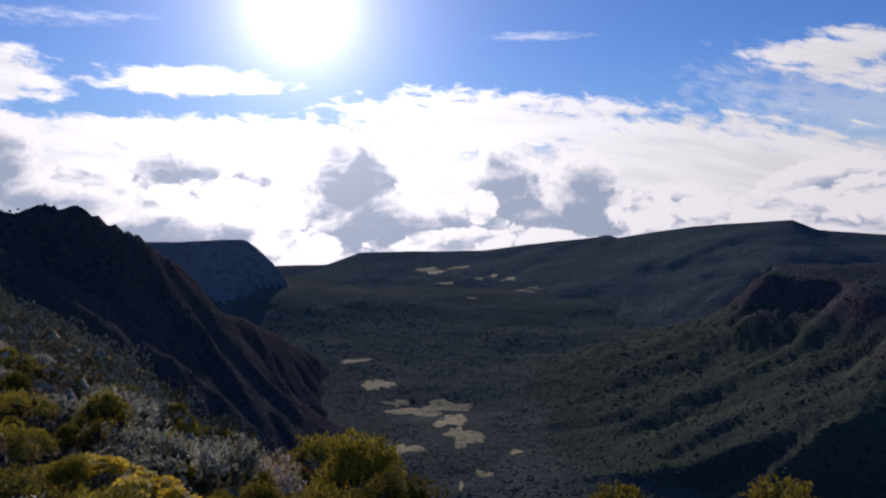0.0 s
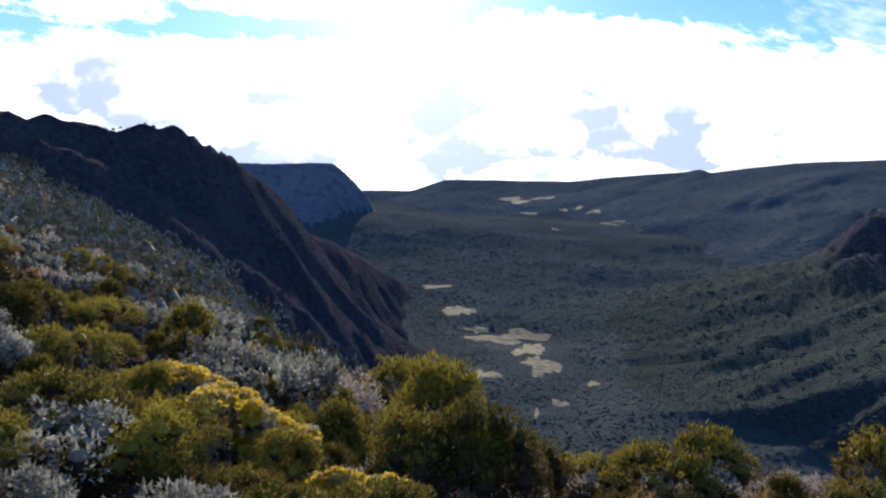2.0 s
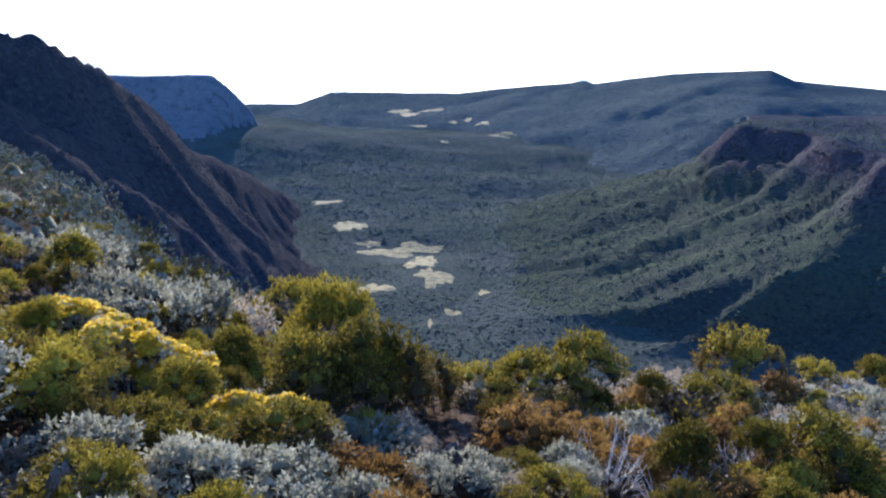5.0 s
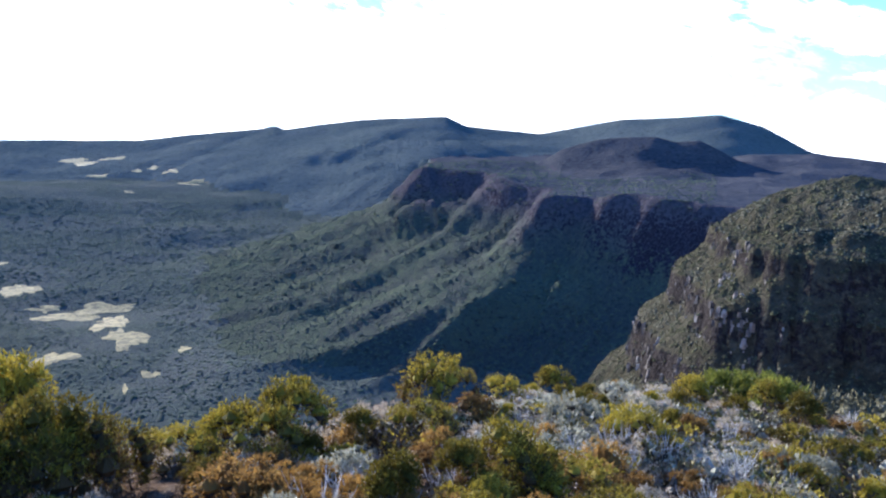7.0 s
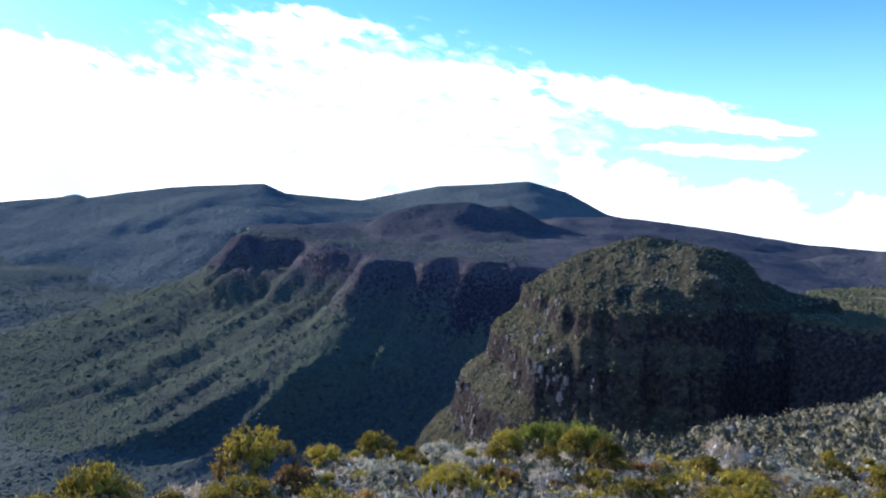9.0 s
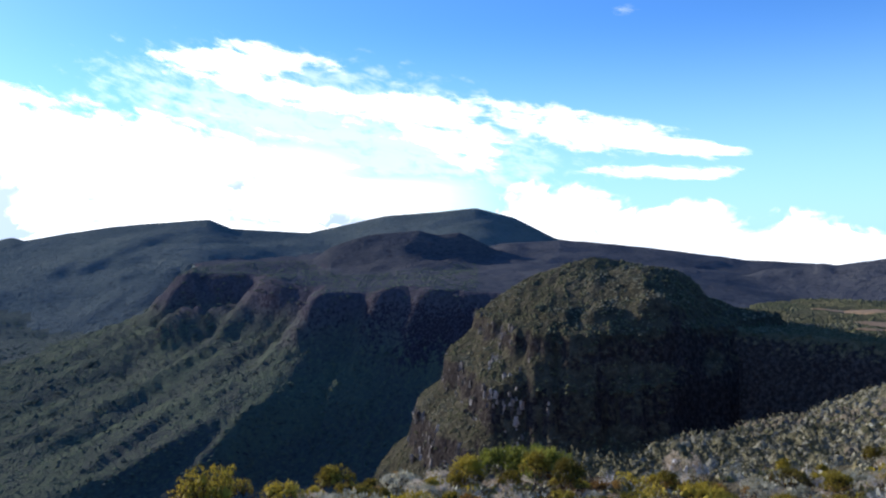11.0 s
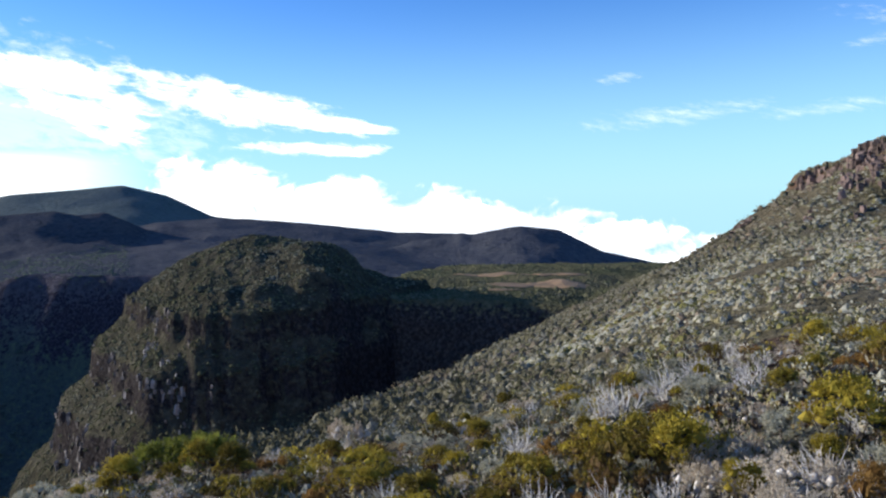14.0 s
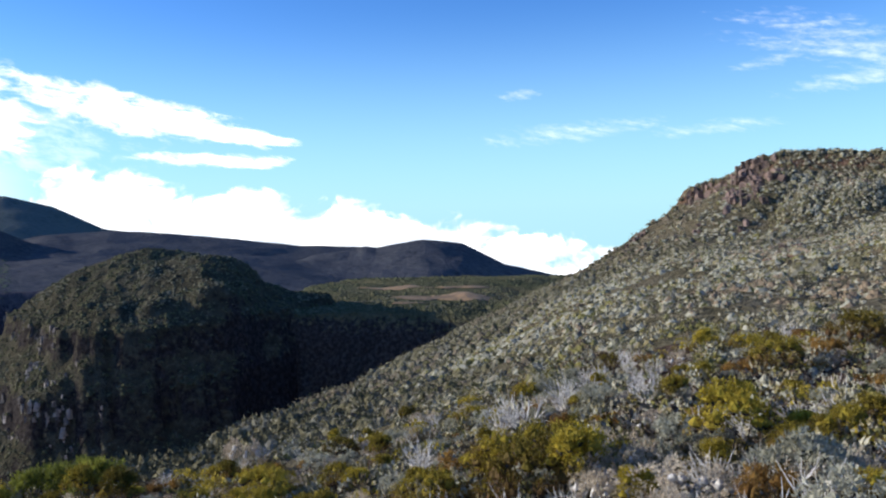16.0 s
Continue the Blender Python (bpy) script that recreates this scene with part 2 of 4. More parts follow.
def land(name, dark, mid, light, cover, patch, rock=None, steep=0.75, relief=1.0, heath=None, line=0.0):
    """Ground under heath or forest: tones in clumps (cover, metres) and broad stands (patch, metres), bare rock where it is steep, heath above a line."""
    m, g, shader = material(name, 1.0, 0.0)
    place = g.tree.nodes.new("ShaderNodeNewGeometry")
    pos = place.outputs["Position"]
    broad = g.noise(pos, 1 / patch, 5.0, 0.6, 0.4)
    clump = g.noise(pos, 1 / cover, 4.0, 0.65, 0.2)
    grain = g.noise(pos, 5 / cover, 3.0, 0.6)
    colour = g.mix(g.ramp(broad, 0.38, 0.62), dark, mid)
    colour = g.mix(g.ramp(clump, 0.5, 0.68, 0.0, 0.85), colour, light)
    # Colour darkens in the hollows of the same noise that drives the bump.
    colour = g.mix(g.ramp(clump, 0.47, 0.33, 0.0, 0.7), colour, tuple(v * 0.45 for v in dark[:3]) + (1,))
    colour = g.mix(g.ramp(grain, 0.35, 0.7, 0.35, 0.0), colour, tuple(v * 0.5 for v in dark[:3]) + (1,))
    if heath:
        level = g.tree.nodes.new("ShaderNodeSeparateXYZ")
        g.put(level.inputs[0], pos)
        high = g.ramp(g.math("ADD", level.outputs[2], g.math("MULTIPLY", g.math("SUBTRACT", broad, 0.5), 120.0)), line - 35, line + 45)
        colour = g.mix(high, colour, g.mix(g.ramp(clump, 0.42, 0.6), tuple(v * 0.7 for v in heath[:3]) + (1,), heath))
    if rock:
        split = g.tree.nodes.new("ShaderNodeSeparateXYZ")
        g.put(split.inputs[0], place.outputs["Normal"])
        bare = g.ramp(g.math("ADD", split.outputs[2], g.math("MULTIPLY", g.math("SUBTRACT", clump, 0.5), 0.9)), steep, steep - 0.15)
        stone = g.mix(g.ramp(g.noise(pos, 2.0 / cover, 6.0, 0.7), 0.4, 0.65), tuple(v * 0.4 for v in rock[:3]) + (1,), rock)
        colour = g.mix(bare, colour, stone)
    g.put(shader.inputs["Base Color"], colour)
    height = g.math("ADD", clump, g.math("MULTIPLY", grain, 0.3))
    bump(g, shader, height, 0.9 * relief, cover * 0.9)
    return m


HEATH_NEAR = land("heath_soil", (0.085, 0.056, 0.040, 1), (0.140, 0.098, 0.070, 1), (0.225, 0.175, 0.130, 1), 0.4, 4.0)
HEATH_SLOPE = land("heath_slope", (0.115, 0.100, 0.056, 1), (0.170, 0.140, 0.090, 1), (0.270, 0.235, 0.165, 1), 0.9, 9.0, (0.300, 0.180, 0.122, 1), 0.68)
# Forest tones lifted and greyed, with valley haze painted into them.
FOREST = land("valley_forest", (0.105, 0.122, 0.105, 1), (0.141, 0.150, 0.136, 1), (0.170, 0.196, 0.129, 1), 6.5, 170.0, relief=0.75)
# Purple in the rock and heath colours also paints the wall's shade and haze.
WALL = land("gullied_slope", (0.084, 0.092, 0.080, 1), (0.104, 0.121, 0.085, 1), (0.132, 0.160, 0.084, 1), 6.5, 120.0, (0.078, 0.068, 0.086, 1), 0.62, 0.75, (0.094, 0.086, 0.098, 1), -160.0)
PLATEAU = land("plateau_moor", (0.082, 0.086, 0.098, 1), (0.106, 0.107, 0.117, 1), (0.132, 0.132, 0.124, 1), 14.0, 190.0, relief=0.5)
DARK_MOOR = land("dark_moor", (0.070, 0.074, 0.085, 1), (0.090, 0.091, 0.100, 1), (0.116, 0.116, 0.110, 1), 12.0, 150.0, relief=0.6)
# Moor tones shifted paler and bluer to carry the aerial haze.
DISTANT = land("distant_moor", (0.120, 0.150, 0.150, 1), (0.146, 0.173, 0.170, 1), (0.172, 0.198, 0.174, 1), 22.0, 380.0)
HEADLAND = land("headland_cover", (0.066, 0.060, 0.040, 1), (0.094, 0.085, 0.058, 1), (0.138, 0.124, 0.086, 1), 2.6, 30.0, (0.070, 0.060, 0.056, 1), 0.52, 0.9)
# The purplish cast of this cover is haze mixed into its tones.
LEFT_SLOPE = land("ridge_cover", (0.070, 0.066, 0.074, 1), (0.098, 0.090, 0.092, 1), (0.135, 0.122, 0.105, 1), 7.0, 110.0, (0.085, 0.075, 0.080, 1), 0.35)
PLAIN = land("moor_plain", (0.10, 0.105, 0.055, 1), (0.16, 0.14, 0.08, 1), (0.22, 0.19, 0.11, 1), 2.4, 60.0, (0.105, 0.09, 0.08, 1), 0.7)
# Pale grey here is distance haze put into the mesa's colour.
MESA_SLOPE = land("hazed_mesa", (0.205, 0.205, 0.212, 1), (0.240, 0.240, 0.246, 1), (0.275, 0.275, 0.270, 1), 30.0, 240.0, relief=0.4)

# ---- the lie of the land ----
def lattice(ix, iy, seed):
    n = (ix.astype(np.int64) * 374761393 + iy.astype(np.int64) * 668265263 + seed * 974634721) & 0xFFFFFFFF
    n = ((n ^ (n >> 13)) * 1274126177) & 0xFFFFFFFF
    return ((n ^ (n >> 16)) & 0xFFFF) / 32767.5 - 1.0


def value_noise(x, y, seed=0):
    """Smooth random relief in -1..1, one swing per unit."""
    x, y = np.broadcast_arrays(np.asarray(x, float), np.asarray(y, float))
    ix, iy = np.floor(x), np.floor(y)
    u, v = x - ix, y - iy
    u, v = u * u * u * (u * (u * 6 - 15) + 10), v * v * v * (v * (v * 6 - 15) + 10)
    a, b = lattice(ix, iy, seed), lattice(ix + 1, iy, seed)
    c, d = lattice(ix, iy + 1, seed), lattice(ix + 1, iy + 1, seed)
    return (a + (b - a) * u) * (1 - v) + (c + (d - c) * u) * v


def fractal(x, y, size, octaves=4, seed=0):
    total, gain = 0.0, 1.0
    for k in range(octaves):
        total = total + gain * value_noise(x / size * 2 ** k + 17.3 * k, y / size * 2 ** k - 9.1 * k, seed + k)
        gain *= 0.5
    return total


class Ridge:
    """A crest line through places (x, y, z) and the ground that falls from it: front is its right-hand side."""

    def __init__(self, crest, front, back, gully=(0.0, 100.0), cap=(0.0, 0.0), rough=(0.0, 50.0), seed=1, steep=(), flute=(0.0, 10.0), crag=0.0, blur=51):
        self.crag, self.blur = crag, blur
        self.flute = flute
        self.crest, self.front, self.back, self.gully, self.cap, self.rough, self.seed, self.steep = np.array(crest, float), front, back, gully, cap, rough, seed, steep

    def height(self, x, y):
        c = self.crest
        best, top, side, along = np.full(x.shape, 1e9), np.zeros(x.shape), np.zeros(x.shape), np.zeros(x.shape)
        run = 0.0
        for a, b in zip(c[:-1], c[1:]):
            dx, dy = b[0] - a[0], b[1] - a[1]
            n = math.hypot(dx, dy)
            t = np.clip(((x - a[0]) * dx + (y - a[1]) * dy) / n ** 2, 0, 1)
            d = np.hypot(x - a[0] - t * dx, y - a[1] - t * dy)
            near = d < best
            best = np.where(near, d, best)
            top = np.where(near, a[2] + t * (b[2] - a[2]), top)
            side = np.where(near, (dx * (y - a[1]) - dy * (x - a[0])) / n, side)
            along = np.where(near, run + t * n, along)
            run += n
        front = side < 0
        if self.crag:
            top = top + self.crag * fractal(along, along * 0, 48, 4, self.seed + 7)
        if self.steep:
            way = c[-1] - c[0]
            reached = ((x - c[0][0]) * way[0] + (y - c[0][1]) * way[1]) / math.hypot(way[0], way[1])
            best = np.where(front, best * np.interp(reached, *zip(*self.steep)), best)
        d = best
        drop = np.where(front, np.interp(d, *zip(*self.front)), np.interp(d, *zip(*self.back)))
        for end, ahead, slope in ((c[0], c[1], self.cap[0]), (c[-1], c[-2], self.cap[1])):
            if slope:
                dx, dy = end[0] - ahead[0], end[1] - ahead[1]
                past = ((x - end[0]) * dx + (y - end[1]) * dy) / math.hypot(dx, dy)
                drop = drop + slope * np.maximum(past, 0)
        depth, wave = self.gully
        if depth:
            run = c[-1] - c[0]
            along = ((x - c[0][0]) * run[0] + (y - c[0][1]) * run[1]) / math.hypot(run[0], run[1])
            bent = along + 0.5 * d + 0.25 * wave * value_noise(d / wave, along / wave, self.seed + 5)
            cut = np.abs(value_noise(bent / wave, d * 0 + 3.3, self.seed)) + 0.45 * np.abs(value_noise(bent / wave * 2.3, d / wave * 0.3, self.seed + 2)) + 0.2 * np.abs(value_noise(bent / wave * 5.1, d / wave * 0.6, self.seed + 3))
            drop = drop + depth * (0.55 - cut) * np.clip(d / (0.6 * wave), 0, 1) * np.where(front, 1.0, 0.25)
        if self.rough[0]:
            drop = drop + self.rough[0] * fractal(x, y, self.rough[1], 4, self.seed + 9) * np.clip(d / self.rough[1] + 0.35, 0, 1)
        return top - drop


class Skyline(Ridge):
    """A ridge that rings the knoll at some distance: crest and fall follow the bearing from the knoll."""

    def height(self, x, y):
        c = self.crest
        bearing, r = np.degrees(np.arctan2(x, y)), np.hypot(x, y)
        ways = np.degrees(np.arctan2(c[:, 0], c[:, 1]))
        out = float(np.hypot(c[:, 0], c[:, 1]).mean())
        d = out - r
        if self.steep:
            d = np.where(d > 0, d * np.interp(bearing, *zip(*self.steep)), d)
        if self.flute[0]:
            lane = np.radians(bearing) * out
            d = d + np.clip(d / 12, 0, 1) * self.flute[0] * (fractal(lane, d * 0.25, self.flute[1], 3, self.seed + 4) + 0.4 * fractal(lane, d * 0, self.flute[1] * 0.3, 2, self.seed + 6))
        fine = np.arange(-60, 130, 0.25)
        bell = np.hanning(self.blur)[1:-1]
        soft = np.convolve(np.pad(np.interp(fine, ways, c[:, 2]), len(bell) // 2, "edge"), bell / bell.sum(), "valid")
        near = np.exp(-np.abs(d) / (0.045 * out))
        top = near * np.interp(bearing, ways, c[:, 2]) + (1 - near) * np.interp(bearing, fine, soft)
        drop = np.where(d > 0, np.interp(d, *zip(*self.front)), np.interp(-d, *zip(*self.back)))
        for past, slope in ((ways[0] - bearing, self.cap[0]), (bearing - ways[-1], self.cap[1])):
            drop = drop + slope * np.radians(np.clip(past, 0, 180)) * r
        depth, wave = self.gully
        if depth:
            along = np.radians(bearing) * 0.72 * out + 0.5 * d
            cut = np.abs(value_noise(along / wave, d / wave * 0.35, self.seed)) + 0.5 * np.abs(value_noise(along / wave * 2.4, d / wave, self.seed + 2))
            drop = drop + depth * (0.55 - cut) * np.clip(np.abs(d) / wave, 0, 1)
        return top - drop - self.rough[0] * fractal(x, y, self.rough[1], 4, self.seed + 9) * np.clip(np.abs(d) / self.rough[1] + 0.15, 0, 1)


class Terraces(Skyline):
    """A ringing ridge of level lava beds: cliffs at certain heights, slopes between them."""
    BEDS = [(-9000, -9000), (-400, -400), (-90, -92), (-73, -79), (-69, -65), (-60, -60), (-54, -56.5), (-51.5, -47), (-42, -41.5), (-38, -37.5), (-36.5, -31.5), (-30, -30), (50, 50)]

    def height(self, x, y):
        z = super().height(x, y)
        bearing, d = np.degrees(np.arctan2(x, y)), 295 - np.hypot(x, y)
        z = z + 8 * np.exp(-((bearing - 58.5) / 4.5) ** 2) * np.clip(d / 24, 0, 1) * np.clip((72 - d) / 12, 0, 1)
        wave = 3.0 * fractal(x, y, 38, 3, self.seed + 20) + 1.1 * fractal(x, y, 7, 3, self.seed + 21)
        return np.interp(z + wave, *zip(*self.BEDS)) - wave * np.clip((z + 34) / 8, 0.15, 1)


def blend(a, b, soft):
    """The higher of two grounds, with the crease between them filled."""
    h = np.clip(1 - np.abs(a - b) / soft, 0, 1)
    return np.maximum(a, b) + 0.25 * soft * h * h


class Massif:
    """Several ridges grown together."""

    def __init__(self, *ridges):
        self.ridges = ridges

    def height(self, x, y):
        out = self.ridges[0].height(x, y)
        for ridge in self.ridges[1:]:
            out = blend(out, ridge.height(x, y), 16)
        return out


FAR_RIM = [(-1016, 4075, -169), (-873, 4108, -154), (-628, 4153, -154), (-454, 4175, -84), (220, 4194, -77), (454, 4175, -44), (801, 4123, -7), (870, 4058, 11),
           (931, 4096, -11), (1312, 3990, 55), (1573, 3894, 73), (1721, 3776, 87), (1841, 3775, 29), (2226, 3562, 0), (2469, 3398, -7)]
DOME = [(2175, 3767, -23), (2305, 3689, 8), (2630, 3465, 87), (2854, 3283, 103), (3016, 3134, 122), (3166, 2983, 64), (3323, 2808, -62), (3519, 2557, -110)]
SHOULDER = [(1942, 1876, -47.1), (2068, 1736, -40.1), (2190, 1579, -58.0), (2214, 1362, -79.4), (2226, 1139, -111.3), (2221, 911, -123.7), (2269, 781, -142.6)]
CONE = [(1708, 833, -106.2), (1749, 742, -96.2), (1749, 717, -89.1), (1768, 696, -94.6), (1788, 644, -84.6), (1808, 584, -76.3), (1835, 492, -86.9), (1860, 389, -146.2), (1870, 336, -157.9), (1886, 228, -182.9), (1899, 66, -206.4)]
MOUNDS = [(1253, 1929, -44), (1345, 1865, -6), (1434, 1734, 4), (1443, 1660, -12), (1492, 1617, -4), (1569, 1542, -65)]
MESA = [(-1226, 2628, -25), (-1039, 2707, -20), (-925, 2749, -15), (-721, 2809, -8), (-672, 2821, -51), (-610, 2835, -116), (-588, 2840, -146)]
LEFT = [(-693, 400, 42), (-601, 601, 53), (-537, 723, 46), (-506, 768, 39), (-476, 799, 31), (-449, 826, 35), (-406, 870, 31), (-380, 914, 5), (-362, 984, -18),
        (-369, 1121, -62), (-382, 1243, -111), (-365, 1455, -160), (-340, 1686, -226), (-281, 1930, -326)]
LEFT_SPUR = [(-436, 647, 16), (-393, 708, -17), (-350, 775, -58), (-322, 862, -92), (-308, 920, -117), (-295, 997, -167), (-255, 1111, -224), (-214, 1201, -268), (-164, 1300, -327)]
RIM = [(1020, 2380, -112), (880, 2040, -98), (760, 1770, -88), (694, 1640, -82), (750, 1560, -86), (792, 1500, -86), (738, 1309, -88), (765, 1225, -98), (690, 1062, -98), (748, 1020, -100), (764, 965, -88), (783, 911, -88), (782, 845, -92),
       (800, 720, -100), (790, 560, -108), (731, 325, -110)]
HEAD = [(173, 239, -94.7), (175, 237, -87.9), (180, 234, -77.4), (193, 223, -57.3), (197, 220, -46.7), (203, 214, -38.3), (208, 209, -27.9), (220, 197, -17.5), (234, 180, -11.3), (244, 166, -13.9), (252, 153, -21.7), (260, 139, -31.0), (268, 122, -39.9)]
EDGE = [(217, 147, -43.0), (220, 134, -33.5), (232, 106, -34.0), (237, 79, -34.7), (237, 63, -36.2), (238, 33, -35.4)]
HILL = [(141, 52, -37.5), (160, 39, -33.5), (163, 29, -30.0), (164, 20, -24.0), (160, 10, -17.0), (158, 7, -12.5), (157, 6, -7.6), (152, -1, -1.9), (150, -3, 2.1), (145, -11, 4.1), (141, -13, 6.4), (139, -18, 7.3), (138, -26, 7.3), (136, -34, 6.6), (132, -70, 9.4)]

SPURS = [  # foot to top; how the shaded and the lit side fall
    ([(301, 1388, -330), (470, 1509, -266), (551, 1575, -217), (599, 1608, -170), (646, 1618, -119), (690, 1622, -78)], [(0, 0), (30, 18), (90, 70), (200, 120), (500, 300), (3000, 2500)], [(0, 0), (60, 28), (200, 90), (500, 260), (3000, 2500)]),
    ([(244, 1124, -338), (327, 1165, -315), (457, 1206, -253), (573, 1234, -197), (652, 1262, -155), (690, 1280, -122), (738, 1309, -88)], [(0, 0), (40, 9), (120, 28), (260, 76), (600, 260), (3000, 2500)], [(0, 0), (60, 14), (200, 50), (500, 170), (3000, 2500)]),
    ([(255, 880, -345), (330, 898, -318), (395, 912, -284), (468, 940, -241), (560, 975, -206), (615, 1000, -188)], [(0, 0), (12, 8), (50, 48), (120, 105), (260, 190), (600, 420), (3000, 2500)], [(0, 0), (70, 12), (220, 48), (500, 150), (3000, 2500)]),
    ([(600, 930, -232), (640, 955, -203), (680, 980, -160), (715, 1003, -128), (748, 1020, -100)], [(0, 0), (10, 8), (60, 62), (200, 190), (500, 450), (3000, 2500)], [(0, 0), (15, 12), (60, 56), (200, 180), (500, 450), (3000, 2500)]),
    ([(700, 815, -235), (725, 860, -190), (750, 890, -140), (783, 911, -90)], [(0, 0), (10, 8), (60, 62), (200, 190), (500, 450), (3000, 2500)], [(0, 0), (15, 12), (60, 56), (200, 180), (500, 450), (3000, 2500)]),
]

LANDFORMS = [
    ("far_ridge", Skyline(FAR_RIM, [(0, 0), (300, 45), (1000, 130), (2000, 330), (4000, 800)], [(0, 0), (2000, 500)], (14, 260), (0.4, 0.7), (5, 160), 3)),
    ("dome_mountain", Skyline(DOME, [(0, 0), (500, 90), (2000, 260), (4000, 700)], [(0, 0), (3000, 700)], (10, 300), (0.3, 0.2), (4, 200), 13)),
    ("moor_shoulder", Skyline(SHOULDER, [(0, 0), (500, 40), (1000, 220), (2500, 1200)], [(0, 0), (3000, 800)], (8, 200), (0.2, 0.2), (5, 90), 23)),
    ("far_hill", Skyline(CONE, [(0, 0), (300, 55), (1500, 330)], [(0, 0), (2000, 800)], (6, 160), (0.3, 0.3), (4, 60), 33)),
    ("dark_mound", Skyline(MOUNDS, [(0, 0), (100, 36), (220, 68), (420, 88), (1200, 600)], [(0, 0), (1200, 330)], (8, 120), (0.6, 0.6), (4, 70), 43)),
    ("mesa", Skyline(MESA, [(0, 0), (30, 24), (110, 92), (260, 175), (500, 270), (900, 450), (4000, 2200)], [(0, 0), (1500, 400)], (24, 170), (0.1, 2.0), (5, 80), 53, blur=9)),
    ("left_ridge", Massif(Ridge(LEFT, [(0, 0), (30, 38), (120, 150), (300, 340), (2000, 2000)], [(0, 0), (200, 190), (1500, 1200)], (24, 130), (0.0, 1.2), (7, 60), 63, crag=3.5),
                          Ridge(LEFT_SPUR, [(0, 0), (40, 34), (300, 250), (2000, 1500)], [(0, 0), (60, 36), (300, 170), (1500, 1200)], (26, 120), (1.0, 1.2), (8, 60), 68, crag=4.0))),
    ("headland", Terraces(HEAD, [(0, 0), (20, 3.5), (60, 13), (72, 23), (88, 52), (105, 76), (125, 100), (180, 170), (280, 400)], [(0, 0), (8, 3), (30, 22), (120, 130), (900, 1200)], (3, 34), (6.0, 0.6), (2.0, 14), 73, [(38, 1.2), (43, 1.05), (48, 1.0), (58, 1.0), (62, 1.5), (66, 2.4)], flute=(3.5, 22.0))),
    ("hill", Ridge(HILL, [(0, 0), (0.8, 1.0), (2.4, 3.6), (9, 7.2), (18, 13.5), (40, 24), (100, 37), (150, 46), (400, 130)], [(0, 0), (14, 3), (50, 26), (120, 90), (800, 800)], (2.0, 16), (0.35, 0.0), (0.7, 9), 83)),
]
VALLEY_WALL = Ridge(RIM, [(0, 0), (22, 7), (48, 40), (75, 72), (120, 110), (280, 165), (480, 222), (700, 275), (1500, 460)], [(0, 0), (900, 4), (2000, 40), (4000, 350)], (0, 105), (0.0, 0.0), (1.5, 60), 93,
                    [(0, 1.0), (1480, 1.0), (1610, 1.9), (2100, 2.2)])
BUTTRESSES = [Ridge(crest, front, back, (0, 80), (0.2, 0.9), (2.5, 60), 110 + k) for k, (crest, front, back) in enumerate(SPURS)]


def valley_wall(x, y):
    """Rim, spurs and the ribs and gullies that run down between them to the west."""
    z = VALLEY_WALL.height(x + 24 * value_noise(y / 105, x * 0, 141) + 13 * value_noise(y / 42, x / 400, 142), y)
    edge = sorted((v, u) for u, v, w in RIM)
    behind = x - np.interp(y, *zip(*edge))
    flat = np.clip(behind / 160, 0, 1)
    z = z * (1 - flat) + flat * (-95 - 0.004 * behind - 0.00006 * np.maximum(behind - 900, 0) ** 2)
    for spur in BUTTRESSES:
        z = blend(z, spur.height(x, y), 14)
    below = np.clip((-96 - z) / 60, 0, 1) * np.clip((z + 335) / 50, 0, 1)
    lane = y - 0.28 * x + 26 * value_noise(x / 210, y / 210, 131) + 9 * value_noise(x / 60, y / 60, 132)
    ribs = np.abs(value_noise(lane / 48, x / 700, 133)) + 0.6 * np.abs(value_noise(lane / 21, x / 400, 134)) + 0.35 * np.abs(value_noise(lane / 11, x / 160, 135))
    upper = np.clip((-98 - z) / 16, 0, 1) * np.clip((z + 235) / 70, 0, 1)
    bent = y - 0.1 * x + 12 * value_noise(x / 90, y / 90, 137)
    z = z - 20 * upper * (np.abs(value_noise(bent / 36, x / 500, 138)) + 0.5 * np.abs(value_noise(bent / 15, x / 300, 139)) - 0.4)
    moor = np.clip((x - 800) / 260, 0, 1) * np.clip((z + 150) / 40, 0, 1)
    return z - 9 * below * (ribs - 0.35) - 1.6 * fractal(x, y, 26, 3, 136) * below + 13 * moor * fractal(x, y, 330, 4, 140)


MOOR = Ridge(EDGE, [(0, 0), (4, 6), (16, 38), (60, 80), (300, 260), (900, 600)], [(0, 0), (200, 8), (600, 45), (4500, 720)], (7, 30), (1.3, 0.2), (0.8, 24), 103)

# the knoll underfoot: its fall and how far it reaches, by bearing
BEARINGS = [-180, -120, -60, -37, -29, -21, -14, -5, 12, 25, 40, 55, 66, 75, 83, 91, 100, 120, 180]
FALLS = [0.10, 0.10, 0.07, 0.045, -0.02, -0.098, -0.18, -0.262, -0.278, -0.262, -0.247, -0.24, -0.195, -0.14, -0.08, -0.04, -0.02, 0.05, 0.10]
DIPS = [0, 0, 0.4, 0.8, 0.9, 0.8, 0.5, 0.2, 0.1, 0.2, 0.4, 0.9, 1.3, 1.6, 1.8, 1.8, 1.7, 1.0, 0]
REACH = [400, 200, 60, 48, 42, 34, 22, 12, 11, 15, 24, 42, 75, 150, 260, 400, 400, 400, 400]
EYE_HEIGHT = 1.65


def knoll(x, y):
    r, bearing = np.hypot(x, y), np.degrees(np.arctan2(x, y))
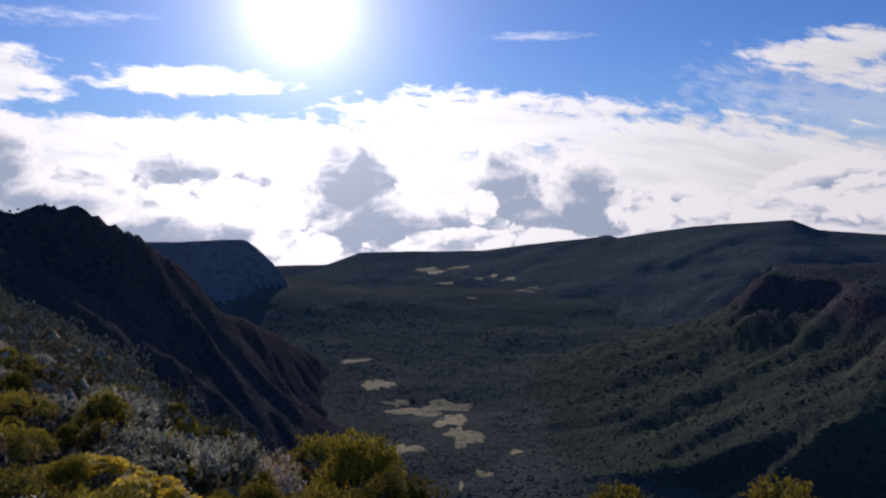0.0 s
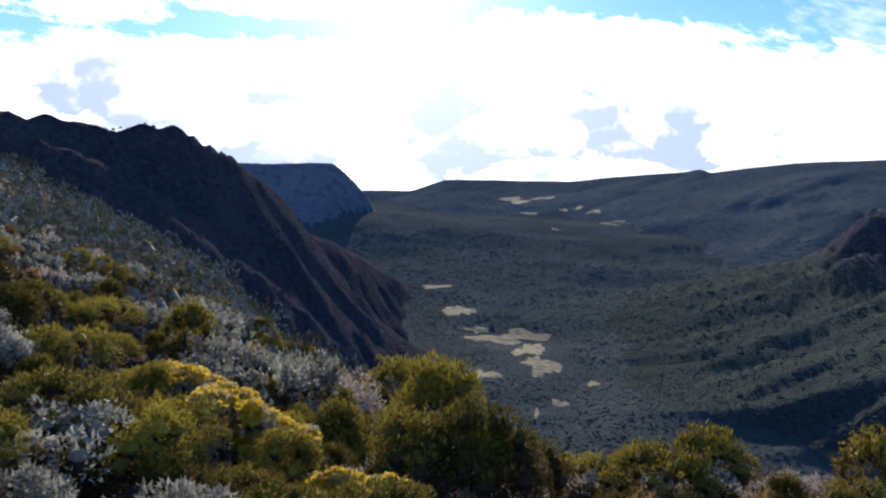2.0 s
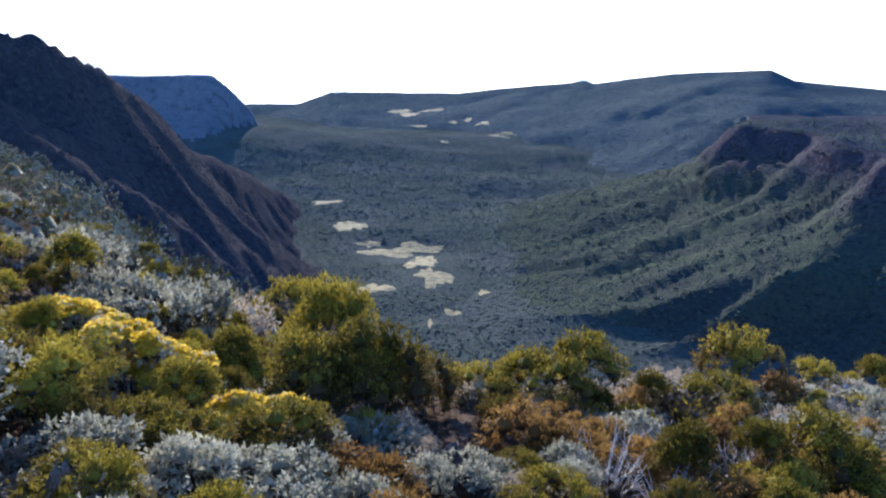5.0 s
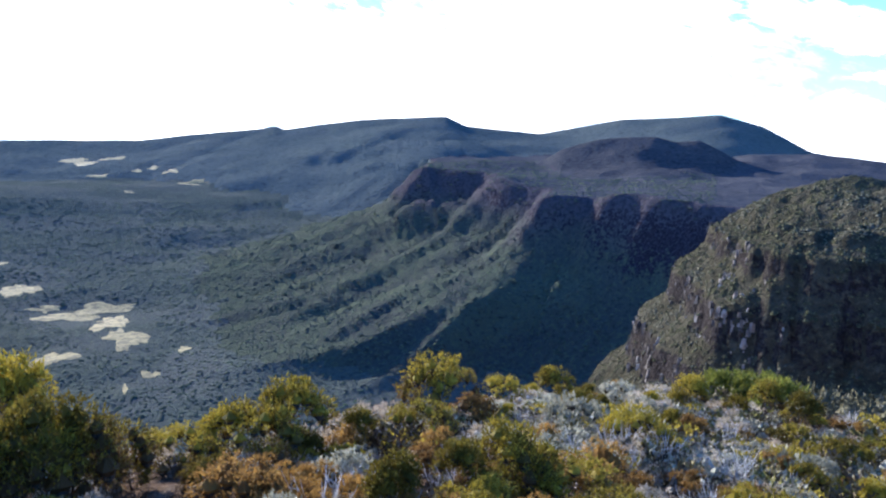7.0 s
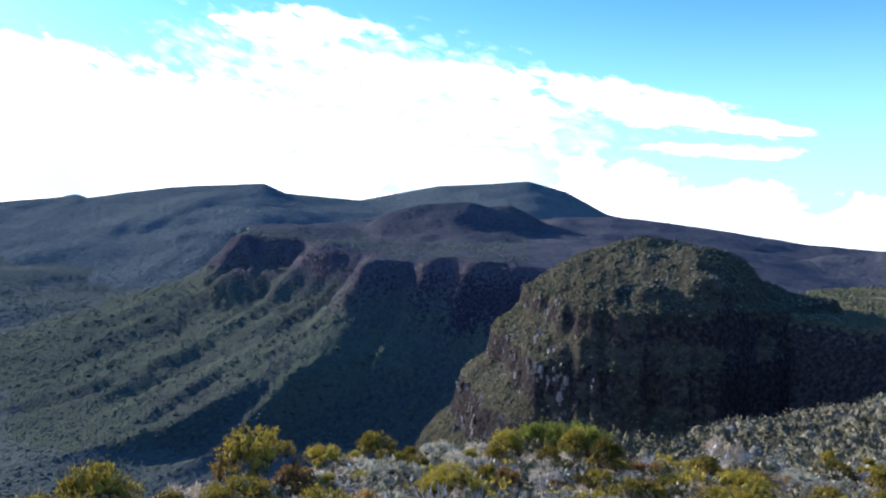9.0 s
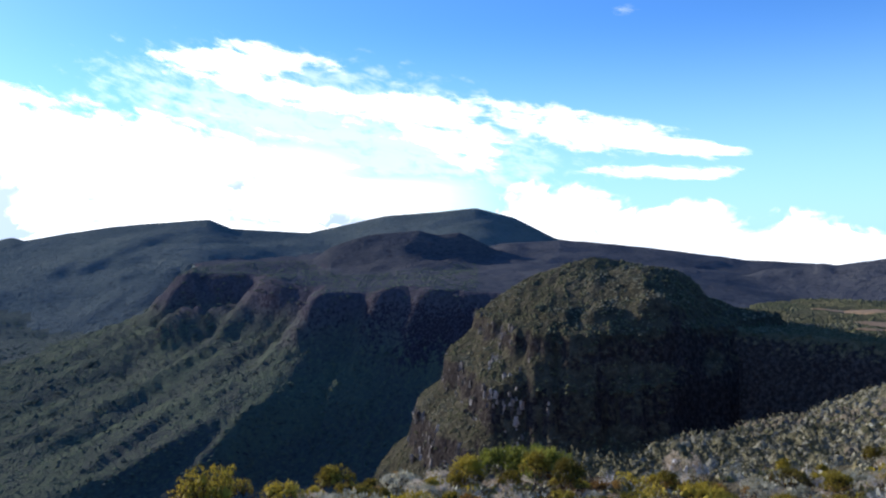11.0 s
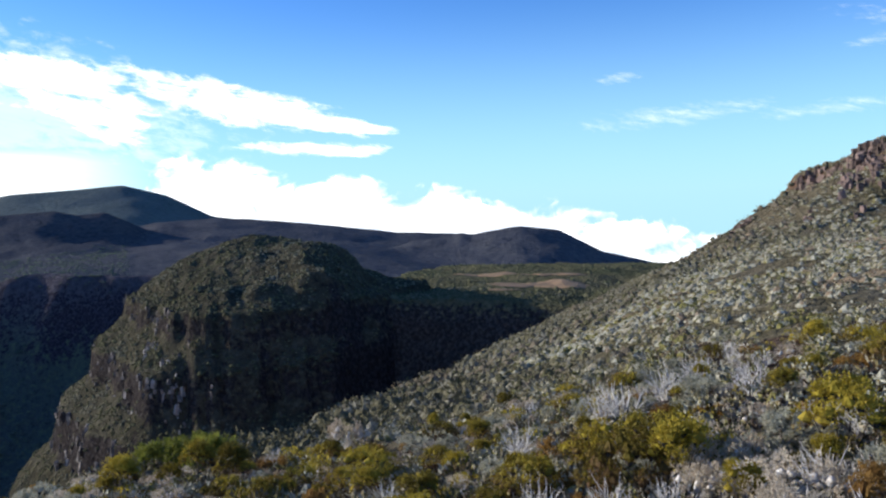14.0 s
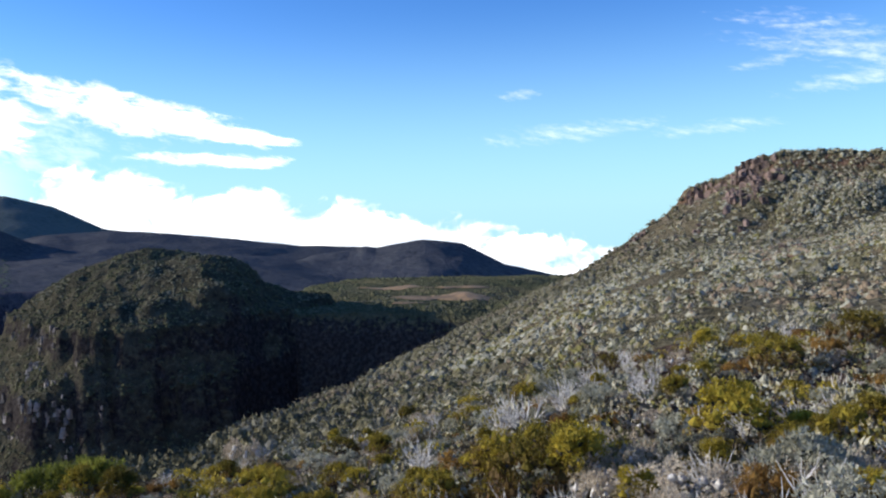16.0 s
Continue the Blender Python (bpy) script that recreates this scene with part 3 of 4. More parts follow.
    fall, reach = np.interp(bearing, BEARINGS, FALLS), np.interp(bearing, BEARINGS, REACH)
    past = np.maximum(r - reach, 0)
    dip = np.interp(bearing, BEARINGS, DIPS) * (1 - np.exp(-(r / 7) ** 2))
    z = -EYE_HEIGHT - dip + fall * r - past * np.minimum(0.25 + past / (0.6 * reach + 6), 1.0)
    return z + 0.10 * fractal(x, y, 2.5, 3, 5) * np.clip(r / 3 - 0.4, 0, 1) + 0.5 * fractal(x, y, 18, 3, 6) * np.clip(r / 25, 0, 1)


def ground_height(x, y):
    """Height of the land and which landform it belongs to (-1 knoll, -2 valley floor, -3 valley wall, -4 plateau, -5 moor)."""
    x, y = np.asarray(x, float), np.asarray(y, float)
    z = -330 + 0.05 * np.maximum(y - 1500, 0) + 0.045 * np.maximum(y - 1900, 0) - 0.09 * np.maximum(y - 2900, 0) - 0.25 * np.maximum(x - 2300, 0) - 0.1 * np.maximum(-y - 200, 0) - 0.3 * np.maximum(np.hypot(x, y) - 4300, 0) + 7 * fractal(x, y, 240, 5, 7) + 50 * np.exp(-((x + 600) / 330) ** 2 - ((y - 2620) / 300) ** 2)
    which = np.full(x.shape, -2)
    off = np.maximum(x - 1.5 * y, 0)
    wall = valley_wall(x, y) - 0.22 * off * off / (off + 900)
    moor = MOOR.height(x, y)
    for label, h in ((-3, wall), (-5, moor), (-1, knoll(x, y))):
        which = np.where(h > z, label, which)
        z = blend(z, h, 30) if label == -3 else np.maximum(z, h)
    for k, (name, ridge) in enumerate(LANDFORMS):
        h = ridge.height(x, y)
        which = np.where(h > z, k, which)
        z = blend(z, h, 8) if name == "hill" else blend(z, h, 26) if name in ("moor_shoulder", "dark_mound", "dome_mountain", "far_hill") else np.maximum(z, h)
    return z, which


def mesh_object(name, verts, faces, mat=None, smooth=True):
    me = bpy.data.meshes.new(name)
    verts, faces = np.asarray(verts, np.float32), np.asarray(faces, np.int32)
    me.vertices.add(len(verts)), me.vertices.foreach_set("co", verts.ravel())
    k = faces.shape[1]
    me.loops.add(faces.size), me.loops.foreach_set("vertex_index", faces.ravel())
    me.polygons.add(len(faces)), me.polygons.foreach_set("loop_start", np.arange(0, faces.size, k, dtype=np.int32))
    me.polygons.foreach_set("use_smooth", np.full(len(faces), smooth))
    me.update(calc_edges=True), me.validate()
    if mat:
        me.materials.append(mat)
    return new(name, me)


def build_land():
    bearings = np.radians(np.concatenate([np.arange(-180, -46, 3.0), np.arange(-46, 112, 0.26), np.arange(112, 179, 3.0), [180.0]]))
    rings = np.concatenate([[0.05], np.geomspace(0.6, 60, 110), np.geomspace(61.5, 118, 36), np.arange(119, 166, 0.9), np.geomspace(167, 222, 20), np.arange(223.5, 303, 1.3), np.geomspace(305, 4900, 205)])
    R, B = np.meshgrid(rings, bearings, indexing="ij")
    X, Y = R * np.sin(B), R * np.cos(B)
    Z, which = ground_height(X, Y)
    verts = np.stack([X, Y, Z], -1).reshape(-1, 3)
    n = len(bearings)
    i, j = np.meshgrid(np.arange(len(rings) - 1), np.arange(n - 1), indexing="ij")
    a = (i * n + j).ravel()
    faces = np.stack([a, a + 1, a + n + 1, a + n], 1)[:, ::-1]
    tilt = np.hypot(np.gradient(Z, axis=0) / np.maximum(np.gradient(R, axis=0), 0.01), np.gradient(Z, axis=1) / np.maximum(R * np.gradient(B, axis=1), 0.01))
    which = np.where((which == -3) & (Z > -175) & (tilt < 0.3), -4, which)
    which = np.where((which == -1) & (R > 22 + 4 * np.sin(9 * B) + 3 * np.sin(23 * B)), -6, which)
    label = which[:-1, :-1].ravel()
    kinds = [
        ("ground", (-1,), HEATH_NEAR, "heath covered soil of the knoll underfoot", "ground"),
        ("slope", (-6,), HEATH_SLOPE, "heath slope falling away from the knoll", "slope"),
        ("valley_floor", (-2,), FOREST, "flat valley floor under dark green heath forest", "valley"),
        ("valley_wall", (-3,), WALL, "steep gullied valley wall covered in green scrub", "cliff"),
        ("plateau", (-4,), PLATEAU, "purplish heath plateau above the valley wall", "plateau"),
        ("moor_plain", (-5,), PLAIN, "flat moor of olive scrub above a cliff edge", "plain"),
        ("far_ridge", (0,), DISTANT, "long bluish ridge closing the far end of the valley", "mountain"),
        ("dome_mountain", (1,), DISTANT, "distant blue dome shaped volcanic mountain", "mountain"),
        ("moor_shoulder", (2,), PLATEAU, "dark distant moor shoulder behind the headland", "hill"),
        ("far_hill", (3,), PLATEAU, "distant dark hill with a long falling flank", "hill"),
        ("dark_mound", (4,), DARK_MOOR, "low dark mounds on the plateau", "hill"),
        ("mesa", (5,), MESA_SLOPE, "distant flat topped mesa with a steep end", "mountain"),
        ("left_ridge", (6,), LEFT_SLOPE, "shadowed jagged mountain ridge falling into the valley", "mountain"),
        ("headland", (7,), HEADLAND, "rounded scrub covered headland with dark basalt cliffs", "headland"),
        ("hillside", (8,), HEATH_SLOPE, "rising heath hillside with a small reddish crag", "hill"),
    ]
    for name, labels, mat, text, category in kinds:
        mine = faces[np.isin(label, labels)]
        used, back = np.unique(mine, return_inverse=True)
        tagged(mesh_object(name, verts[used], back.reshape(mine.shape), mat), text, category, kind="structure")


build_land()

# ---- plants ----
rng = np.random.default_rng(7)


def leafy(name, colour, second, shine=0.55, through=0.35, spread=0.5, foot_tone=None):
    """Leaves that let some light through: two tones mixed leaf by leaf and bush by bush."""
    m, g, shader = material(name, shine, 0.08)
    info = g.tree.nodes.new("ShaderNodeObjectInfo")
    geo = g.tree.nodes.new("ShaderNodeNewGeometry")
    leaf = geo.outputs["Random Per Island"]
    tone = g.math("ADD", g.math("MULTIPLY", leaf, spread), g.math("MULTIPLY", info.outputs["Random"], 1 - spread))
    base = g.mix(g.ramp(tone, 0.25, 0.75), colour, second)
    base = g.mix(g.ramp(g.noise(geo.outputs["Position"], 3.0, 3.0), 0.35, 0.65, 0.0, 0.35), base, tuple(v * 0.5 for v in colour[:3]) + (1,))
    # Leaves mix to a second given tone towards the foot of the bush.
    if foot_tone:
        foot = g.tree.nodes.new("ShaderNodeSeparateXYZ")
        g.put(foot.inputs[0], g.tree.nodes.new("ShaderNodeTexCoord").outputs["Object"])
        base = g.mix(g.ramp(g.math("ADD", foot.outputs[2], g.math("MULTIPLY", leaf, 0.3)), 0.85, 0.45, 0.0, 0.85), base, foot_tone)
    g.put(shader.inputs["Base Color"], base)
    glow = g.tree.nodes.new("ShaderNodeBsdfTranslucent")
    g.put(glow.inputs["Color"], base)
    mixer = g.tree.nodes.new("ShaderNodeMixShader")
    mixer.inputs[0].default_value = through
    g.tree.links.new(shader.outputs[0], mixer.inputs[1]), g.tree.links.new(glow.outputs[0], mixer.inputs[2])
    g.tree.links.new(mixer.outputs[0], g.tree.nodes["Material Output"].inputs[0])
    return m


def bark(name, colour, light):
    m, g, shader = material(name, 0.85)
    pos = g.tree.nodes.new("ShaderNodeNewGeometry").outputs["Position"]
    grain = g.noise(pos, 30.0, 4.0, 0.7)
    g.put(shader.inputs["Base Color"], g.mix(g.ramp(grain, 0.35, 0.65), colour, light))
    bump(g, shader, grain, 0.5, 0.01)
    return m


HEATHER = leafy("heather_leaves", (0.135, 0.104, 0.02, 1), (0.53, 0.415, 0.055, 1), 0.65, 0.3, 0.4, (0.15, 0.085, 0.045, 1))
HEATHER_CLUMPS = leafy("heather_clump_leaves", (0.16, 0.12, 0.024, 1), (0.50, 0.39, 0.06, 1), 0.65, 0.4, 0.6)
RUSSET = leafy("russet_leaves", (0.22, 0.12, 0.04, 1), (0.42, 0.25, 0.07, 1), 0.6, 0.45)
SILVER = leafy("silver_leaves", (0.31, 0.30, 0.215, 1), (0.55, 0.53, 0.405, 1), 0.5, 0.38)
DRY = leafy("dry_leaves", (0.48, 0.385, 0.275, 1), (0.70, 0.60, 0.45, 1), 0.8, 0.35)
FERN = leafy("fern_leaves", (0.14, 0.155, 0.03, 1), (0.26, 0.27, 0.05, 1), 0.5, 0.5)
PETALS = leafy("yellow_petals", (0.84, 0.58, 0.05, 1), (0.94, 0.74, 0.16, 1), 0.6, 0.4)
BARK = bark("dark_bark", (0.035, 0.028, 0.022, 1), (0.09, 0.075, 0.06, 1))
DEADWOOD = bark("bleached_wood", (0.46, 0.43, 0.39, 1), (0.74, 0.71, 0.66, 1))


def unit(v):
    return v / np.maximum(np.linalg.norm(v, axis=-1, keepdims=True), 1e-9)


def blades(base, aim, length, width):
    """Pointed leaves: each a slim triangle from its base along aim."""
    n = len(base)
    side = unit(np.cross(aim, rng.normal(size=(n, 3)))) * width[:, None]
    low = base + aim * (length * 0.25)[:, None]
    verts = np.stack([low + side, base + aim * length[:, None], low - side], 1).reshape(-1, 3)
    return verts, np.arange(3 * n).reshape(-1, 3)


def tube(path, radii, sides=4):
    path, radii = np.asarray(path, float), np.asarray(radii, float)
    way = unit(np.gradient(path, axis=0))
    side = unit(np.cross(way, np.array([0.31, 0.77, 0.55])))
    up = np.cross(side, way)
    turn = np.linspace(0, 2 * np.pi, sides, endpoint=False)
    verts = (path[:, None] + radii[:, None, None] * (np.cos(turn)[None, :, None] * side[:, None] + np.sin(turn)[None, :, None] * up[:, None])).reshape(-1, 3)
    faces = [(i * sides + j, i * sides + (j + 1) % sides, (i + 1) * sides + (j + 1) % sides, (i + 1) * sides + j) for i in range(len(path) - 1) for j in range(sides)]
    return verts, np.array(faces)


def join(pieces):
    verts, faces, n = [], [], 0
    for v, f in pieces:
        verts.append(v), faces.append(np.asarray(f) + n)
        n += len(v)
    return np.concatenate(verts), np.concatenate(faces)


def limb(start, aim, length, radius, bend=0.25, steps=4):
    path, p, a = [np.array(start, float)], np.array(start, float), unit(np.array(aim, float))
    for _ in range(steps):
        a = unit(a + bend * rng.normal(size=3) * 0.6 + np.array([0, 0, 0.06]))
        p = p + a * length / steps
        path.append(p)
    return tube(path, np.linspace(radius, radius * 0.3, steps + 1)), np.array(path), a


def stem(height, spread, radius, forks=2):
    """One forked stem that leans outwards along x."""
    piece, path, a = limb((0.05, 0, -0.1), (spread * (0.4 + 0.6 * rng.random()), 0, 1.0), height * (0.8 + 0.25 * rng.random()), radius)
    pieces = [piece]
    for _ in range(forks):
        i = rng.integers(1, len(path) - 1)
        pieces.append(limb(path[i], unit(a + rng.normal(size=3) * 0.8 + np.array([0, 0, 0.4])), height * (0.3 + 0.25 * rng.random()), radius * 0.55, 0.3, 3)[0])
    return join(pieces)


def stems(root, name, count, height, spread, radius, mat, forks=2):
    """Stems of one shrub round its foot, from two shapes."""
    shapes = [part(name, stem(height, spread, radius, forks), mat, root) for _ in range(2)]
    for k in range(count):
        ob = shapes[k] if k < 2 else new(name, shapes[k % 2].data)
        ob.parent = root
        ob.rotation_euler = (0, 0, 2 * math.pi * (k + 0.7 * rng.random()) / count)


def lobes_of(wide, high, count, size):
    """Middles and radii of the rounded clumps that make up a crown."""
    turn, rise = rng.uniform(0, 2 * np.pi, count), np.sqrt(rng.uniform(0.02, 1.0, count))
    reach = np.sqrt(np.clip(1 - rise ** 2, 0, 1)) * 0.85 + 0.1
    middle = np.stack([np.cos(turn) * reach * wide, np.sin(turn) * reach * wide, (0.30 + 0.52 * rise) * high], 1)
    return middle, size * rng.uniform(0.7, 1.2, count)


def crown(wide, high, lobes, size, sprigs, leaf, slim, upright=0.5, per=5):
    """Leaves in sprigs over the outside of the lobes."""
    middle, radius = lobes_of(wide, high, lobes, size)
    pick = rng.integers(0, lobes, sprigs)
    out = unit(rng.normal(size=(sprigs, 3)) + np.array([0, 0, 0.35]))
    at = middle[pick] + out * radius[pick][:, None] * rng.uniform(0.62, 1.05, sprigs)[:, None]
    aim = unit(out + np.array([0, 0, upright]))
    base = np.repeat(at, per, 0) + rng.normal(size=(sprigs * per, 3)) * leaf * 0.25
    ways = unit(np.repeat(aim, per, 0) + rng.normal(size=(sprigs * per, 3)) * 0.55)
    n = sprigs * per
    return blades(base, ways, leaf * rng.uniform(0.6, 1.3, n), leaf * slim * 1.15 * rng.uniform(0.7, 1.3, n)), (middle, radius)


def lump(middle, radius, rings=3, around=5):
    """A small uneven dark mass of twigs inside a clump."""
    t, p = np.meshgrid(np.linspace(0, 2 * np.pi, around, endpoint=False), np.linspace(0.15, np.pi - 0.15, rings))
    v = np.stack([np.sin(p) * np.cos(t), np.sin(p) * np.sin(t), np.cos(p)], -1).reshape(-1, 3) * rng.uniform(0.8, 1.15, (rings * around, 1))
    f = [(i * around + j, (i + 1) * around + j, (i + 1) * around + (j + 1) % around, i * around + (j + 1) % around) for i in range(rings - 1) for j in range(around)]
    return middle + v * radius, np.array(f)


def triangles(geometry):
    f = geometry[1]
    return geometry[0], np.concatenate([f[:, [0, 1, 2]], f[:, [0, 2, 3]]])


def part(name, geometry, mat, parent, label="", smooth=True):
    ob = mesh_object(name, geometry[0], geometry[1], mat, smooth)
    ob.parent = parent
    return tagged(ob, label)


DETAIL = [1.0, 1.0]  # share of the sprigs, size of a leaf


def shrub(name, label, category, leaves, wide=0.5, high=0.9, lobes=9, size=0.2, sprigs=340, leaf=0.09, slim=0.16, upright=0.6, flowers=0, wood=BARK, count=4, solid=0.0):
    root = tagged(new(name), label, category, "shrubs on the knoll")
    geometry, (middle, radius) = crown(wide, high, lobes, size, int(sprigs * DETAIL[0]), leaf * DETAIL[1], slim, upright)
    if solid:
        geometry = join([geometry] + [triangles(lump(m, r * solid, 3, 6)) for m, r in zip(middle, radius)])
    part("foliage", geometry, leaves, root, smooth=False)
    stems(root, "stem", count, high * 0.72, 0.66 * wide / high, 0.016, wood)
    # Solid lumps in the wood tone, added to keep the crown from being see-through.
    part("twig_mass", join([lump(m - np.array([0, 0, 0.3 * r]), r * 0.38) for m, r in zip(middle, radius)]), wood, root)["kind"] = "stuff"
    if flowers:
        each, n = flowers // lobes, 9
        for m, r in zip(middle, radius):
            out = unit(rng.normal(size=(each, 3)) * np.array([0.8, 0.8, 0.3]) + np.array([0, 0, 1.0]))
            heads = m + out * r * 1.12
            turn = np.tile(np.linspace(0, 2 * np.pi, n, endpoint=False), each)
            ways = unit(np.stack([np.cos(turn), np.sin(turn), np.full(turn.shape, 0.35)], 1) + rng.normal(size=(each * n, 3)) * 0.25)
            part("flower_bunch", blades(np.repeat(heads, n, 0) + rng.normal(size=(each * n, 3)) * 0.012, ways, np.full(each * n, 0.068), np.full(each * n, 0.034)), PETALS, root, "bunch of small yellow flowers", False)
    return root


def turned(geometry, angle):
    v, c, s = geometry[0], math.cos(angle), math.sin(angle)
    return np.stack([v[:, 0] * c - v[:, 1] * s, v[:, 0] * s + v[:, 1] * c, v[:, 2]], 1), geometry[1]


def dead_shrub(name, label):
    root = tagged(new(name), label, "dead shrub", "shrubs on the knoll")
    stems(root, "branch", 9, 0.95, 0.7, 0.017, DEADWOOD, 5)
    part("brushwood", join([turned(stem(0.5, 0.9, 0.006, 3), rng.uniform(0, 6.28)) for _ in range(18)]), DEADWOOD, root)["kind"] = "stuff"
    return root


def nursery():
    """One of each shrub, by kind."""
    return {
        "heather": [
            shrub("heather_bush", "yellow-green heather bush with rounded clumps of fine leaves", "bush", HEATHER, 0.42, 0.92, 20, 0.15, 900, 0.05, 0.16, solid=0.52),
            shrub("heather_bush", "broad yellow-green heather bush in full leaf", "bush", HEATHER, 0.62, 0.85, 28, 0.16, 1150, 0.05, 0.16, solid=0.52),
            shrub("heather_bush", "upright olive heather bush with several plumes", "bush", HEATHER, 0.34, 1.0, 16, 0.145, 800, 0.052, 0.15, 0.9, solid=0.52),
        ],
        "russet": [
            shrub("russet_heather_bush", "russet-brown heather bush turning dry", "bush", RUSSET, 0.45, 0.75, 12, 0.18, 560, 0.056, 0.16, solid=0.56),
            shrub("russet_heather_bush", "low orange-brown heather cushion", "bush", RUSSET, 0.5, 0.55, 11, 0.17, 520, 0.056, 0.16, solid=0.56),
        ],
        "silver": [
            shrub("silver_bush", "silver-grey leaved shrub with upright shoots", "bush", SILVER, 0.5, 0.75, 14, 0.16, 420, 0.075, 0.2, 0.9, solid=0.4),
            shrub("silver_bush", "pale grey-green heath shrub on stony soil", "bush", SILVER, 0.6, 0.6, 15, 0.17, 420, 0.07, 0.2, 0.7, solid=0.4),
        ],
        "dry": [
            shrub("dry_bush", "dry grey-pink heath shrub with bare twigs", "bush", DRY, 0.48, 0.62, 13, 0.16, 420, 0.065, 0.12, 0.7, 0, DEADWOOD, 6),
            shrub("dry_bush", "low withered grey heath cushion", "bush", DRY, 0.58, 0.45, 13, 0.15, 400, 0.06, 0.12, 0.6, 0, DEADWOOD, 6),
        ],
        "flowering": [shrub("flowering_bush", "silver-leaved shrub topped with yellow flowers", "bush", SILVER, 0.55, 0.8, 14, 0.16, 420, 0.075, 0.22, 0.9, 330, solid=0.4)],
        "fern": [shrub("green_bush", "olive-green low bush on the slope", "bush", FERN, 0.7, 0.7, 16, 0.2, 480, 0.11, 0.14, 0.6, solid=0.55)],
        "dead": [dead_shrub("dead_bush", "bleached leafless shrub with forked grey branches"), dead_shrub("dead_bush", "dead grey branches of a heath shrub")],
    }


KINDS = nursery()
DETAIL[:] = 0.6, 1.15
FAR_KINDS = nursery()  # for shrubs farther off: fewer, larger leaves
SPOTS = [  # the shrubs that stand out: x, y, height
    ("heather", [(-1.1, 11.7, 2.03), (-2.7, 16.5, 1.54), (-1.9, 8, 0.93), (-1.4, 8.2, 1.13), (-0.9, 8.5, 1.27), (-0.4, 8.3, 1.40), (-0, 9.4, 0.99), (0.3, 9.4, 0.43), (-2, 4.5, 0.49), (-1.8, 4.9, 0.46), (-1.6, 3.6, 0.47), (-4.6, 10.3, 1.06), (0.9, 10.4, 0.73), (1.5, 10.7, 0.83), (1.8, 10.5, 1.08), (2.5, 10.7, 1.33), (2.6, 10.3, 0.52), (0.9, 6.3, 0.35), (4.4, 10.4, 0.83), (2.3, 6.1, 0.78), (3, 6.2, 0.77), (3.7, 6.5, 1.03), (4.1, 6.3, 0.76), (3, 5.8, 0.61)]),
    ("heather", [(5.9, 13, 1.44), (8.2, 14.7, 0.95), (10.4, 16, 1.11), (1, 5.2, 0.52), (1.8, 4.8, 0.53), (2.6, 4.9, 0.56), (7.3, 9, 0.85), (14, 14.8, 0.99), (15.3, 13.7, 1.25), (14.9, 12.3, 1.09), (13.2, 14.2, 1.10), (13.8, 8, 1.00), (16.9, 6.6, 0.73), (22.5, 7.8, 0.70), (20.3, 5.2, 0.66), (10.7, 1.8, 1.16), (10.4, 1.3, 1.06), (13.1, 3.2, 0.65), (11.3, 3.6, 0.82), (11.4, -0.7, 1.17), (21.4, -0.8, 0.74), (20, 1.8, 0.50), (13, 2.7, 0.84), (12.3, 1.9, 0.94)]),
    ("heather", [(17.1, -2.1, 0.93), (18.9, -3.9, 1.03), (21.1, -0.8, 0.65)]),
    ("flowering", [(-1.5, 6, 0.57), (-1.2, 6.5, 0.61), (-2.6, 6.6, 0.77), (-2.4, 7.1, 0.67), (-3.4, 7.5, 0.72)]),
    ("silver", [(-3.9, 9.9, 1.22), (-3.7, 11, 1.29), (-3.5, 12.2, 1.31), (-5.8, 13.6, 1.26), (-1.3, 4.2, 0.56), (-1, 4.5, 0.59), (-0.7, 4.9, 0.59), (-0.4, 4.7, 0.54), (0.6, 5.8, 0.42), (0.4, 5.5, 0.47), (7.8, 11.4, 1.01), (8.3, 13.1, 0.75), (11.5, 14.8, 0.92), (8.9, -1.3, 0.84), (7.1, -1.5, 0.74)]),
    ("dry", [(-3, 13.5, 1.32), (2, 10.4, 0.89), (2.6, 10.7, 0.92), (3.3, 11.3, 0.88), (4.2, 12, 0.90), (0.8, 11, 0.63), (8.4, 13.8, 0.79), (11.5, 13.7, 0.87), (20.4, 12.4, 1.35), (11, 0.8, 1.10), (9.9, 0.9, 0.88), (10, 0.4, 0.97), (8.3, -0.2, 0.87), (9.2, -1.7, 0.87)]),
    ("russet", [(-0.5, 5.6, 0.58), (-0.2, 5.5, 0.52), (3.3, 10.6, 0.64), (1.2, 7.3, 0.81), (1.8, 7.4, 0.48), (4.2, 9.3, 0.59), (5.9, 11.6, 0.85), (4.9, 6.8, 0.98), (3.2, 5.1, 0.56), (5.5, 7.5, 0.55), (18.4, -3.2, 0.86), (8.2, -0.8, 0.72)]),
    ("dead", [(1.8, 6.7, 0.58), (5.5, 8, 0.48), (16.6, 3.5, 0.94), (16.5, 3.1, 0.99), (14.5, 4.8, 0.86), (16.2, 0.5, 0.82), (18, 2.4, 0.86)]),
    ("fern", [(19.4, 19.1, 1.10), (21.3, 19.1, 1.06), (18.8, 18.1, 1.15), (18.6, 16.3, 1.15)]),
]


TRACK = [(0.5, 10.7), (0.5, 9.2), (0.5, 7.9)]  # a bare earth track down to the lip


def off_track(x, y, clear):
    """Whether places lie clear of the track."""
    free = np.full(np.shape(x), True)
    for (ax, ay), (bx, by) in zip(TRACK[:-1], TRACK[1:]):
        t = np.clip(((x - ax) * (bx - ax) + (y - ay) * (by - ay)) / ((bx - ax) ** 2 + (by - ay) ** 2), 0, 1)
        free &= np.hypot(x - ax - t * (bx - ax), y - ay - t * (by - ay)) > clear
